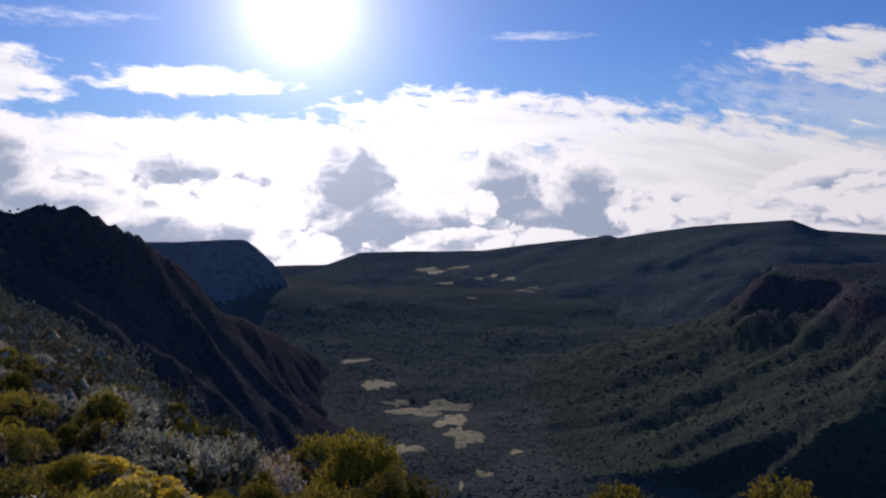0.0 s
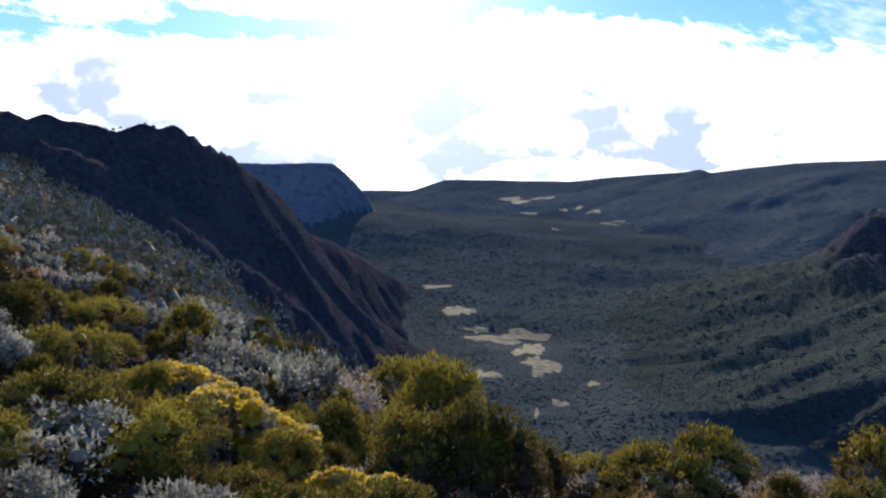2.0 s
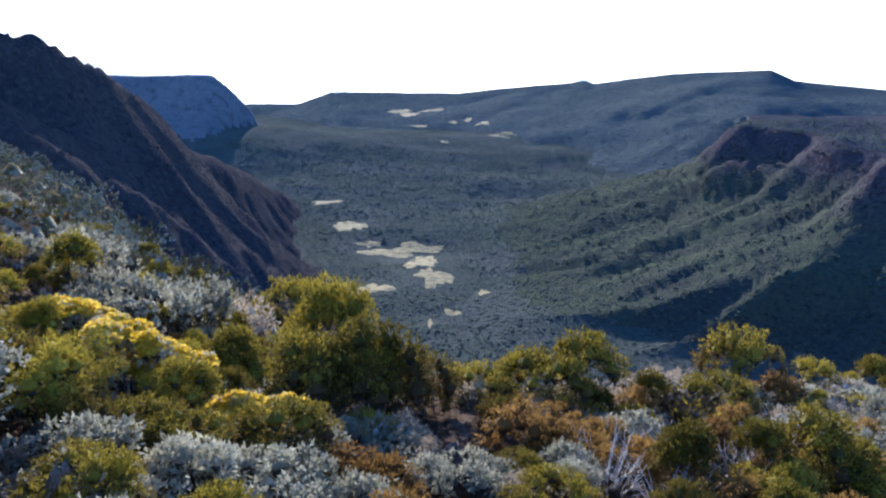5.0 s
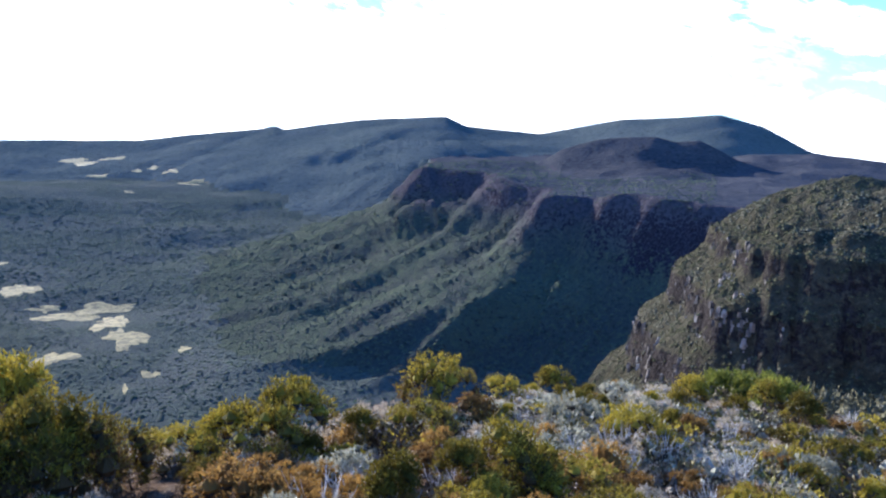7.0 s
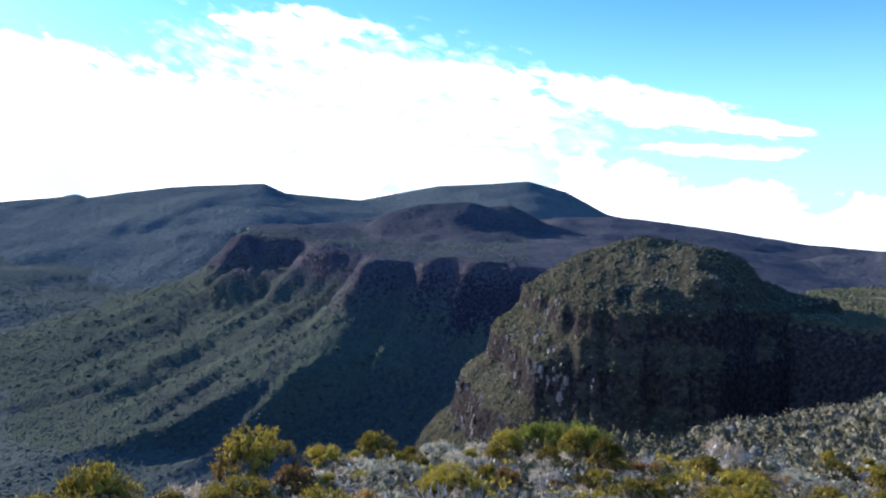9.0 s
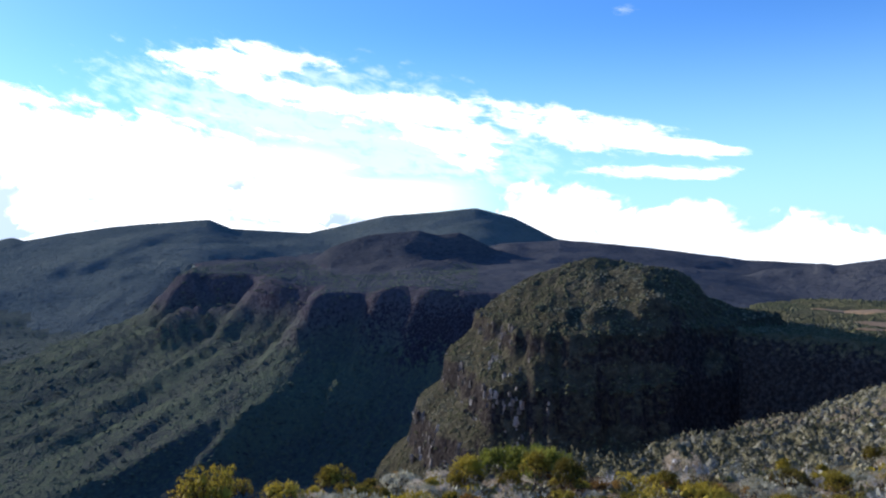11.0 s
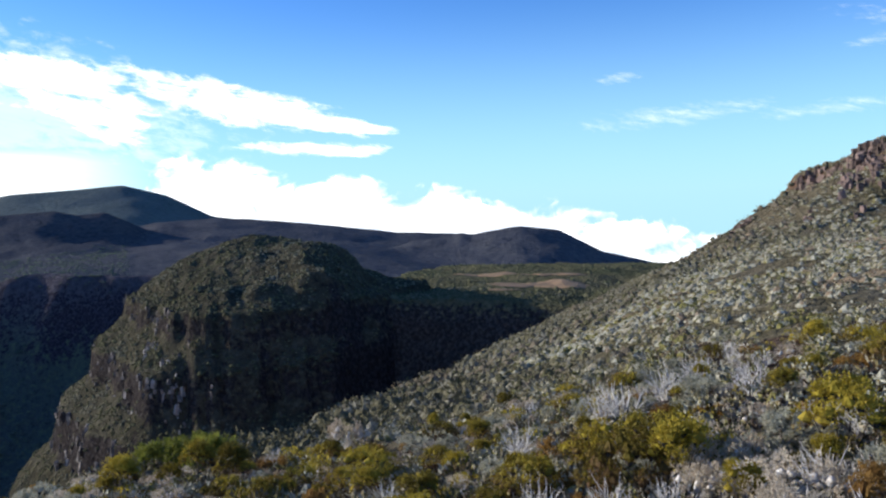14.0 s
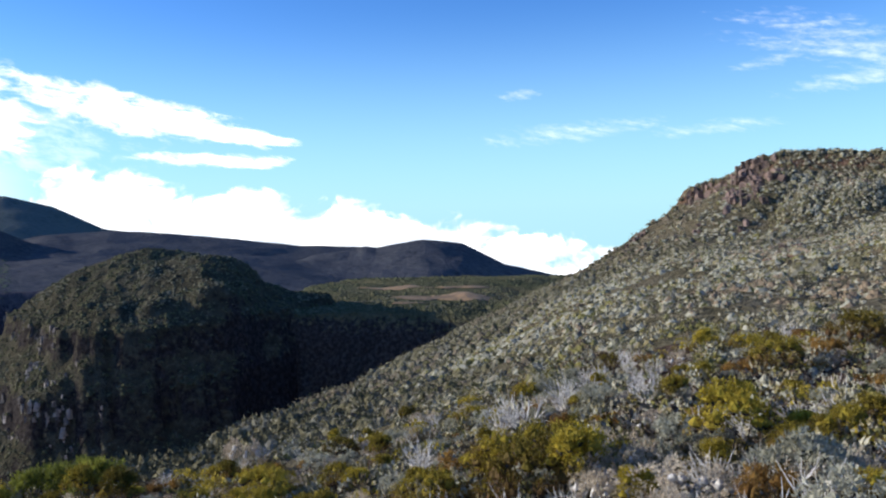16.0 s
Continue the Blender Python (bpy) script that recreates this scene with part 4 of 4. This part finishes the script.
    return free


def plant_near():
    used, fresh = [], {ob: True for nursed in (KINDS, FAR_KINDS) for group in nursed.values() for ob in group}

    def plant(kind, x, y, high):
        bed = (KINDS if math.hypot(x, y) < 9.5 else FAR_KINDS)[kind]
        ob = bed[rng.integers(len(bed))]
        z = float(knoll(np.array([x]), np.array([y]))[0])
        s = high / 0.9
        m = Matrix.LocRotScale((x, y, z - 0.04), Euler((rng.normal() * 0.06, rng.normal() * 0.06, rng.uniform(0, 6.28))), None)
        wide = s ** (0.55 if s > 1 else 1.0) * rng.uniform(0.9, 1.15)
        if fresh.pop(ob, None):
            placed = ob
            ob.matrix_basis = m
        else:
            placed = copy_thing(ob, m)
        placed.scale = (wide, wide, s)
        used.append((x, y, 0.42 * wide))

    for kind, places in SPOTS:
        for x, y, high in places:
            plant(kind, x, y, high)
    tries = 0
    while len(used) < 960 and tries < 30000:
        tries += 1
        bearing, r = rng.uniform(-46, 108), 2.6 + 21 * rng.random() ** 0.8
        if r > 1.5 + 1.08 * np.interp(bearing, BEARINGS, REACH):
            continue
        x, y = r * math.sin(radians(bearing)), r * math.cos(radians(bearing))
        patch = float(fractal(np.array([x]), np.array([y]), 3.0, 2, 31)[0]) + rng.normal() * 0.4
        if bearing > 62:
            kind = "dry" if patch < -0.3 else "silver" if patch < 0.0 else "russet" if patch < 0.2 else "heather" if patch < 0.6 else "dead"
        elif bearing < -8:
            kind = "heather" if patch < -0.25 else "silver" if patch < 0.25 else "dry" if patch < 0.45 else "russet" if patch < 0.75 else "flowering" if r < 9 else "silver"
        elif bearing > 28 and r > 8.5:
            kind = "heather" if patch < -0.2 else "russet" if patch < 0.15 else "dry" if patch < 0.5 else "silver" if patch < 0.8 else "dead"
        else:
            kind = "heather" if patch < -0.75 else "dry" if patch < 0.05 else "silver" if patch < 0.4 else "russet" if patch < 0.75 else "dead"
        high = {"heather": 0.55, "dry": 0.5, "silver": 0.5, "russet": 0.5, "flowering": 0.6, "dead": 0.5}[kind] * rng.uniform(0.7, 1.35)
        if r < 4.5:
            high = min(high, 0.6)
        gap = 0.30 * high / 0.9
        if not off_track(x, y, 0.3 + 0.5 * high) or any((x - a) ** 2 + (y - b) ** 2 < (gap + 0.5 * c) ** 2 for a, b, c in used):
            continue
        plant(kind, x, y, high)
    for ob in fresh:
        for piece in list(ob.children) + [ob]:
            bpy.data.objects.remove(piece)


plant_near()


# ---- bare clearings ----
CLEARINGS = [  # x, y, across, deep
    (-40, 3614, 149, 224), (84, 3635, 100, 106), (22, 3208, 65, 62), (158, 3282, 35, 75), (278, 3238, 100, 154), (220, 3347, 46, 92), (348, 2988, 117, 106), (104, 2764, 34, 48), (-212, 1866, 94, 66), (-139, 1646, 60, 106),
    (-89, 1516, 49, 48), (-57, 1461, 112, 76), (-2, 1492, 135, 64), (13, 1384, 76, 200), (30, 1250, 78, 165), (-66, 1170, 62, 100), (113, 1163, 17, 44), (60, 1053, 24, 40), (24, 998, 6, 40),
]
MOOR_CLEARINGS = [(350, 134, 38, 26), (300, 91, 32, 26), (306, 81, 22, 18), (353, 97, 28, 14), (268, 92, 18, 7)]


def dry_ground(name, light, dark, cover):
    m, g, shader = material(name, 0.95)
    pos = g.tree.nodes.new("ShaderNodeNewGeometry").outputs["Position"]
    tone = g.ramp(g.noise(pos, 1 / cover, 6.0, 0.65, 0.5), 0.38, 0.62)
    g.put(shader.inputs["Base Color"], g.mix(tone, dark, light))
    bump(g, shader, g.noise(pos, 6 / cover, 4.0), 0.4, cover * 0.1)
    return m


STRAW = dry_ground("straw_grass", (0.40, 0.325, 0.14, 1), (0.19, 0.165, 0.085, 1), 12.0)
TAN = dry_ground("tan_grass", (0.38, 0.235, 0.12, 1), (0.25, 0.165, 0.09, 1), 8.0)


def clearing(x, y, across, deep, mat, lift, label, k):
    """A patch of short dry grass with a ragged outline, lying on the land."""
    n, rings = 110, 7
    t = np.linspace(0, 2 * np.pi, n, endpoint=False)
    edge = 0.9 + 0.55 * fractal(np.cos(t) * 1.1 + 5 * k, np.sin(t) * 1.1, 1.0, 2, 300 + k) + 0.13 * fractal(np.cos(t) * 5, np.sin(t) * 5 + 3 * k, 1.0, 2, 400 + k)
    f = np.linspace(0, 1, rings)[:, None]
    turn = math.atan2(x, y)
    u, w = 0.5 * across * edge * np.cos(t) * f, 0.5 * deep * edge * np.sin(t) * f
    px, py = x + u * math.cos(turn) + w * math.sin(turn), y - u * math.sin(turn) + w * math.cos(turn)
    pz = ground_height(px, py)[0] + lift - 2.5 * lift * np.clip(f - 0.85, 0, 1) / 0.15
    faces = [(i * n + j, i * n + (j + 1) % n, (i + 1) * n + (j + 1) % n, (i + 1) * n + j) for i in range(rings - 1) for j in range(n)]
    tagged(mesh_object("clearing", np.stack([px, py, pz], -1).reshape(-1, 3), faces, mat), label, "clearing", "clearings", "structure")


for k, (cx, cy, across, deep) in enumerate(CLEARINGS):
    clearing(cx, cy, across, deep, STRAW, 0.5, "pale straw coloured clearing in the valley forest", k)
for k, (cx, cy, across, deep) in enumerate(MOOR_CLEARINGS):
    clearing(cx, cy, across, deep, TAN, 0.3, "tan dry grass clearing on the moor", 40 + k)
clearing(64.8, -8.5, 3.4, 2.2, dry_ground("red_earth", (0.30, 0.125, 0.07, 1), (0.17, 0.085, 0.055, 1), 1.2), 0.08, "bare patch of red earth on the heath hillside", 60)


# ---- cover of the farther slopes: heaps of small bushes ----
def clump_material(name, tones, size):
    m, g, shader = material(name, 1.0, 0.0)
    geo = g.tree.nodes.new("ShaderNodeNewGeometry")
    pos = geo.outputs["Position"]
    pick = g.math("ADD", g.ramp(g.noise(pos, 1 / size, 2.0, 0.5), 0.25, 0.75, 0.0, 0.8), g.ramp(g.noise(pos, 0.06 / size, 3.0, 0.5), 0.3, 0.7, -0.25, 0.45))
    colour = tones[0]
    for k, tone in enumerate(tones[1:], 1):
        colour = g.mix(g.math("GREATER_THAN", pick, k / len(tones)), colour, tone)
    grain = g.noise(pos, 4 / size, 4.0, 0.7)
    # Low grain is tinted towards near-black; the bump below uses the same grain.
    colour = g.mix(g.ramp(grain, 0.35, 0.6, 0.28, 0.0), colour, (0.05, 0.05, 0.035, 1))
    g.put(shader.inputs["Base Color"], colour)
    bump(g, shader, grain, 1.0, 0.4)
    return m


def mounds(name, label, category, x, y, size, mat, rings=3, around=6, flat=0.75, leaves=0, blade=0.42, sunk=0.0):
    """Many small bushes joined as one cover; each an uneven dome, with loose sprays of leaves on the nearer ones."""
    n = len(x)
    z = ground_height(x, y)[0] - sunk
    t, p = np.meshgrid(np.arange(around) * 2 * np.pi / around, np.linspace(0.35, 1.75, rings))
    dome = np.concatenate([[[0, 0, 1.0]], np.stack([np.sin(p) * np.cos(t), np.sin(p) * np.sin(t), np.cos(p)], -1).reshape(-1, 3)])
    v = dome[None] * rng.uniform(0.72, 1.25, (n, len(dome), 1)) * (size * (0.5 if leaves > 50 else 0.75 if leaves else 1.0))[:, None, None] * np.array([1, 1, flat])
    spin = rng.uniform(0, 6.28, n)
    c, s = np.cos(spin)[:, None], np.sin(spin)[:, None]
    v = np.stack([v[..., 0] * c - v[..., 1] * s, v[..., 0] * s + v[..., 1] * c, v[..., 2]], -1) + np.stack([x, y, z], 1)[:, None]
    tris = [(0, 1 + j, 1 + (j + 1) % around) for j in range(around)]
    for i in range(rings - 1):
        for j in range(around):
            a, b = 1 + i * around + j, 1 + i * around + (j + 1) % around
            tris += [(a, a + around, b + around), (a, b + around, b)]
    faces = (np.array(tris)[None] + (np.arange(n) * len(dome))[:, None, None]).reshape(-1, 3)
    verts = v.reshape(-1, 3)
    if leaves:
        out = unit(rng.normal(size=(n * leaves, 3)) + np.array([0, 0, 0.6]))
        who = np.repeat(np.arange(n), leaves)
        at = np.stack([x, y, z], 1)[who] + out * size[who][:, None] * np.array([1, 1, flat]) * rng.uniform(0.75, 1.0, (n * leaves, 1))
        lv, lf = blades(at, unit(out + np.array([0, 0, 0.5]) + rng.normal(size=out.shape) * 0.4), size[who] * blade * rng.uniform(0.6, 1.2, n * leaves), size[who] * blade * rng.uniform(0.2, 0.4, n * leaves))
        lf = lf + len(verts)
        verts, faces = np.concatenate([verts, lv]), np.concatenate([faces, lf])
    tagged(mesh_object(name, verts, faces, mat, smooth=True), label, category, kind="stuff")


def sown(count, bearings, ranges, power=1.0):
    """Random places in a sector of the land."""
    b = np.radians(rng.uniform(*bearings, count))
    lo, hi = ranges
    r = (lo ** power + (hi ** power - lo ** power) * rng.random(count)) ** (1 / power)
    return r * np.sin(b), r * np.cos(b)


def keep(x, y, labels, steepest=0.9):
    """Those places that lie on the given landforms, off the crags and out of the clearings."""
    z, which = ground_height(x, y)
    step = 0.01 * np.hypot(x, y)
    slope = np.hypot(ground_height(x + step, y)[0] - z, ground_height(x, y + step)[0] - z) / step
    mine = np.isin(which, labels) & (slope < steepest * rng.uniform(0.7, 1.3, len(x)))
    for cx, cy, across, deep in CLEARINGS + MOOR_CLEARINGS:
        mine &= np.hypot(x - cx, y - cy) > 0.29 * (across + deep)
    return x[mine], y[mine]


def sizes(x, low, high):
    """More small ones than large."""
    return low + (high - low) * rng.random(len(x)) ** 2.2


SCRUB = clump_material("scrub_clumps", [(0.227, 0.178, 0.109, 1), (0.281, 0.253, 0.089, 1), (0.453, 0.431, 0.307, 1), (0.517, 0.495, 0.380, 1), (0.312, 0.264, 0.134, 1), (0.409, 0.366, 0.263, 1), (0.227, 0.216, 0.095, 1), (0.517, 0.485, 0.356, 1), (0.345, 0.259, 0.168, 1)], 1.5)
TWIGS = clump_material("heath_twigs", [(0.156, 0.111, 0.078, 1), (0.260, 0.202, 0.150, 1), (0.546, 0.494, 0.416, 1), (0.390, 0.325, 0.260, 1), (0.221, 0.195, 0.098, 1), (0.650, 0.611, 0.533, 1)], 0.35)
OLIVESCRUB = clump_material("olive_scrub_clumps", [(0.165, 0.148, 0.085, 1), (0.225, 0.202, 0.118, 1), (0.305, 0.280, 0.200, 1), (0.140, 0.130, 0.068, 1), (0.250, 0.205, 0.140, 1)], 1.5)
GREENSCRUB = clump_material("green_scrub_clumps", [(0.099, 0.097, 0.050, 1), (0.149, 0.142, 0.079, 1), (0.081, 0.083, 0.043, 1), (0.203, 0.189, 0.126, 1)], 1.6)
TREETOPS = clump_material("treetops", [(0.070, 0.092, 0.066, 1), (0.096, 0.116, 0.080, 1), (0.110, 0.116, 0.096, 1), (0.136, 0.164, 0.090, 1)], 6.0)
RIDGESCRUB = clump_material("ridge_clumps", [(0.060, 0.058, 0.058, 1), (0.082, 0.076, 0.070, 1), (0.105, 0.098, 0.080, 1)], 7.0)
MOORSCRUB = clump_material("moor_clumps", [(0.14, 0.14, 0.07, 1), (0.11, 0.115, 0.06, 1), (0.18, 0.165, 0.09, 1)], 3.0)

x, y = keep(*sown(4200, (-46, 108), (2.8, 17), 1.5), (-1,), 3.0)
free = off_track(x, y, 0.32)
x, y = x[free], y[free]
mounds("undergrowth", "low grey and brown heath twigs between the shrubs", "undergrowth", x, y, sizes(x, 0.08, 0.24), TWIGS, 2, 5, 0.9, 22, 0.75)
x, y = keep(*sown(190, (14, 108), (10, 24), 1.5), (-1, 8), 2.0)
mounds("heather_scrub", "olive-yellow heather clumps among grey heath", "scrub", x, y, sizes(x, 0.22, 0.5), HEATHER_CLUMPS, 2, 6, 0.9, 110, 0.24)
x, y = keep(*sown(1300, (6, 108), (10, 27), 1.6), (-1, 8), 2.0)
mounds("knoll_scrub", "grey and olive heath scrub on the knoll's slope", "scrub", x, y, sizes(x, 0.18, 0.5), SCRUB, 2, 6, 0.95, 80, 0.3)
x, y = keep(*sown(4600, (10, 108), (26, 60), 1.5), (-1, 8), 2.0)
olive = np.degrees(np.arctan2(x, y)) + 8 * fractal(x, y, 8, 2, 63) < 76
mounds("slope_cover", "grey heath scrub farther down the slope", "scrub", x[~olive], y[~olive], sizes(x[~olive], 0.15, 0.55), SCRUB, 2, 6, 0.62, 30, 0.28)
mounds("lower_slope_cover", "olive and brown heath scrub on the lower slope", "scrub", x[olive], y[olive], sizes(x[olive], 0.2, 0.65), OLIVESCRUB, 2, 6, 0.7, 30, 0.28)
x, y = keep(*sown(3600, (36, 68), (28, 95), 1.2), (-1, 8), 3.0)
mounds("lip_scrub", "olive heath scrub on the falling lip of the slope", "scrub", x, y, sizes(x, 0.3, 0.9), OLIVESCRUB, 2, 5, 0.7, 12)
x, y = keep(*sown(30000, (50, 108), (45, 200), 1.6), (-1, 8), 1.7)
stand = fractal(x, y, 9, 3, 61) + 0.5 * fractal(x * 0.4, y, 26, 2, 62)
away = np.hypot(x, y) > np.interp(np.degrees(np.arctan2(x, y)), [55, 70, 78, 84, 90, 108], [40, 46, 64, 92, 140, 210])
green = away | (stand < -0.55)
mounds("hillside_bushes", "dark olive bushes scattered over the hillside", "scrub", x[green], y[green], sizes(x[green], 0.3, 1.15), OLIVESCRUB, 2, 5, 0.6, 5, 0.32)
grey = ~green & (stand < 0.75)
mounds("hillside_scrub", "dense grey-green heath cushions on the hillside", "scrub", x[grey], y[grey], sizes(x[grey], 0.2, 1.0), SCRUB, 2, 6, 0.45, 5, 0.3)
x, y = keep(*sown(2600, (97, 108), (122, 150)), (8,), 9.0)
mounds("brow_scrub", "grey-green heath bushes along the hill's brow", "scrub", x, y, sizes(x, 0.2, 0.8), SCRUB, 2, 5, 0.7, 5)
x, y = keep(*sown(1800, (-48, -4), (17, 90), 1.2), (-1, 6))
mounds("slope_scrub", "grey-green heath scrub on the falling slope", "scrub", x, y, sizes(x, 0.3, 0.9), SCRUB, 2, 6, 0.9, 60, 0.3)
x, y = keep(*sown(15000, (34, 80), (185, 330), 1.5), (7, -5), 1.3)
mounds("headland_scrub", "olive scrub covering the headland", "scrub", x, y, sizes(x, 0.35, 1.35), GREENSCRUB, 2, 5, 0.62, 4, 0.3, 0.1)
x, y = keep(*sown(5000, (34, 60), (180, 305), 1.2), (7,), 6.0)
mounds("cliff_scrub", "dark scrub clinging to the headland's steep flank", "scrub", x, y, sizes(x, 0.3, 1.2), GREENSCRUB, 2, 5, 0.6, 4, 0.3)
x, y = keep(*sown(5000, (56, 90), (255, 900), 1.4), (-5,))
mounds("moor_scrub", "low scrub on the moor", "scrub", x, y, sizes(x, 0.5, 1.6), MOORSCRUB, 2, 5, 0.6)
x, y = keep(*sown(22000, (-14, 44), (620, 2600), 0.2), (-2, -3), 1.3)
near = np.hypot(x, y) < 1350
mounds("valley_trees", "dark green heath forest on the near valley floor and wall", "forest", x[near], y[near], sizes(x[near], 1.6, 4.4), TREETOPS, 2, 6, 0.34)
mounds("far_forest", "dark heath forest farther up the valley", "forest", x[~near], y[~near], sizes(x[~near], 1.8, 4.2) * np.clip(np.hypot(x[~near], y[~near]) / 1000, 0.8, 2), TREETOPS, 2, 5, 0.24)
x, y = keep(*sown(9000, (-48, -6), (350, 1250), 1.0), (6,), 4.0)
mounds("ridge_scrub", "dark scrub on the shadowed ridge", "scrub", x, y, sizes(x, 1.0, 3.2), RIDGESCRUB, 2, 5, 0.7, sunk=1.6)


# ---- crags ----
def rock_stone(name, light, dark):
    m, g, shader = material(name, 0.9)
    pos = g.tree.nodes.new("ShaderNodeNewGeometry").outputs["Position"]
    info = g.tree.nodes.new("ShaderNodeObjectInfo")
    tone = g.math("ADD", g.noise(pos, 0.8, 6.0, 0.7), g.math("MULTIPLY", g.math("SUBTRACT", info.outputs["Random"], 0.5), 0.35))
    g.put(shader.inputs["Base Color"], g.mix(g.ramp(tone, 0.35, 0.65), dark, light))
    bump(g, shader, g.noise(pos, 2.5, 6.0, 0.7), 0.9, 0.3)
    return m


RED_ROCK = rock_stone("red_basalt", (0.27, 0.19, 0.155, 1), (0.11, 0.08, 0.065, 1))
PALE_ROCK = rock_stone("pale_basalt", (0.40, 0.35, 0.30, 1), (0.17, 0.15, 0.13, 1))


def boulder_meshes(mat, count=5):
    """A few cracked basalt blocks, one unit across and two high."""
    out = []
    for k in range(count):
        bm = bmesh.new()
        bmesh.ops.create_cube(bm, size=1.0)
        bmesh.ops.subdivide_edges(bm, edges=bm.edges[:], cuts=1, use_grid_fill=True)
        for vert in bm.verts:
            vert.co.z *= 2.0
            vert.co += Vector(rng.normal(size=3) * 0.11)
            vert.co.xy *= 1.0 - 0.12 * (vert.co.z + 1)
        me = bpy.data.meshes.new("rock")
        bm.to_mesh(me)
        bm.free()
        me.materials.append(mat)
        out.append(me)
    return out


def crag(label, meshes, count, bearings, ranges, size):
    root = tagged(new("rock_outcrop"), label, "rock outcrop")
    b, r = np.radians(rng.uniform(*bearings, count)), rng.uniform(*ranges, count)
    x, y = r * np.sin(b), r * np.cos(b)
    z = ground_height(x, y)[0]
    root.location = (x.mean(), y.mean(), z.mean())
    for k in range(count):
        ob = new("rock", meshes[k % len(meshes)])
        ob.parent = root
        s = size * rng.uniform(0.5, 1.4)
        ob.location = (x[k] - x.mean(), y[k] - y.mean(), z[k] - z.mean() - 0.25 * s)
        ob.rotation_euler = (rng.normal() * 0.12, rng.normal() * 0.12, rng.uniform(0, 6.28))
        ob.scale = (s * rng.uniform(0.7, 1.2), s * rng.uniform(0.7, 1.2), s * rng.uniform(0.7, 1.3))


def ledge(label, meshes, tall, levels, bearings, count, size):
    """Upright blocks along one level cliff band of the headland."""
    root = tagged(new("rock_outcrop"), label, "rock outcrop")
    b, r = np.radians(rng.uniform(*bearings, 26000)), rng.uniform(180, 296, 26000)
    x, y = r * np.sin(b), r * np.cos(b)
    z, which = ground_height(x, y)
    slope = np.hypot(ground_height(x + 1, y)[0] - z, ground_height(x, y + 1)[0] - z)
    on = np.flatnonzero((which == 7) & (slope > 1.5) & (z > levels[0]) & (z < levels[1]))[:count]
    middle = np.array([x[on].mean(), y[on].mean(), z[on].mean()])
    root.location = middle
    for k in on:
        ob = new("rock", meshes[k % len(meshes)])
        ob.parent = root
        s = size * rng.uniform(0.5, 1.4)
        ob.location = (x[k] - middle[0], y[k] - middle[1], z[k] - middle[2] - 0.5 * s)
        ob.rotation_euler = (rng.normal() * 0.1, rng.normal() * 0.1, rng.uniform(0, 6.28))
        ob.scale = (s * rng.uniform(0.7, 1.2), s * rng.uniform(0.7, 1.2), s * tall * rng.uniform(0.6, 1.2))


def cliff(label, meshes, count, bearings, size, tiers):
    """A broken rock face just under the hill's brow: upright blocks in tiers, set into the slope."""
    root = tagged(new("rock_outcrop"), label, "rock outcrop")
    reach = np.linspace(110, 175, 130)
    places = []
    for k in range(count):
        b = radians(bearings[0] + (bearings[1] - bearings[0]) * (k + rng.random()) / count)
        z = ground_height(reach * math.sin(b), reach * math.cos(b))[0]
        brow = int(np.argmax(z / reach))
        tier = rng.integers(tiers)
        r = reach[brow] - 0.8 - 1.1 * tier - 0.5 * rng.random()
        foot = float(np.interp(r, reach, z))
        places.append((r * math.sin(b), r * math.cos(b), min(z[brow] - 0.15, foot + size * rng.uniform(-0.1, 1.0)), b))
    middle = np.mean([p[:3] for p in places], axis=0)
    root.location = middle
    for k, (px, py, top, b) in enumerate(places):
        ob = new("rock", meshes[k % len(meshes)])
        ob.parent = root
        high = size * rng.uniform(0.6, 1.5)
        ob.location = (px - middle[0], py - middle[1], top - high - middle[2])
        ob.rotation_euler = (rng.normal() * 0.14, rng.normal() * 0.14, -b + rng.normal() * 0.5)
        ob.scale = (size * rng.uniform(0.4, 1.3), size * rng.uniform(0.6, 1.2), high)


red, pale = boulder_meshes(RED_ROCK), boulder_meshes(PALE_ROCK)
cliff("reddish basalt crag under the hillside's brow", red, 84, (91.2, 97.4), 1.25, 5)
cliff("dark broken crag at the hill's lower brow", red, 14, (86.9, 88.4), 0.9, 2)
crag("small reddish rocks on the heath hillside", red, 12, (97.2, 98.8), (84, 96), 0.5)
DARK_ROCK = rock_stone("dark_basalt", (0.20, 0.175, 0.155, 1), (0.06, 0.052, 0.048, 1))
dark = boulder_meshes(DARK_ROCK)
ledge("dark broken basalt ledge high on the headland", dark, 0.9, (-39, -30), (38, 48), 34, 1.1)
ledge("basalt ledge with pale broken faces round the headland", dark * 3 + pale[:3], 1.0, (-58, -46), (38, 50), 70, 1.0)
ledge("dark basalt columns of the headland's lowest cliff", dark * 3 + pale[:3], 1.3, (-82, -63), (38, 54), 100, 1.15)
ledge("pale broken basalt face on the headland's middle ledge", pale, 1.0, (-52, -41), (44.2, 47.2), 24, 0.95)
crag("pale broken basalt ledge on the headland's flank", pale, 18, (44.5, 45.7), (238, 250), 1.0)
crag("pale basalt blocks along a headland ledge", pale, 16, (45.7, 47.2), (214, 230), 0.9)
crag("reddish basalt face below the hill's brow", red, 40, (93.7, 96.4), (129, 141), 0.8)
crag("dark basalt rocks on the heath hillside", red, 5, (94.6, 95.2), (121, 125), 0.6)
crag("dark basalt rocks on the heath hillside", red, 5, (91.6, 92.2), (125, 128), 0.6)
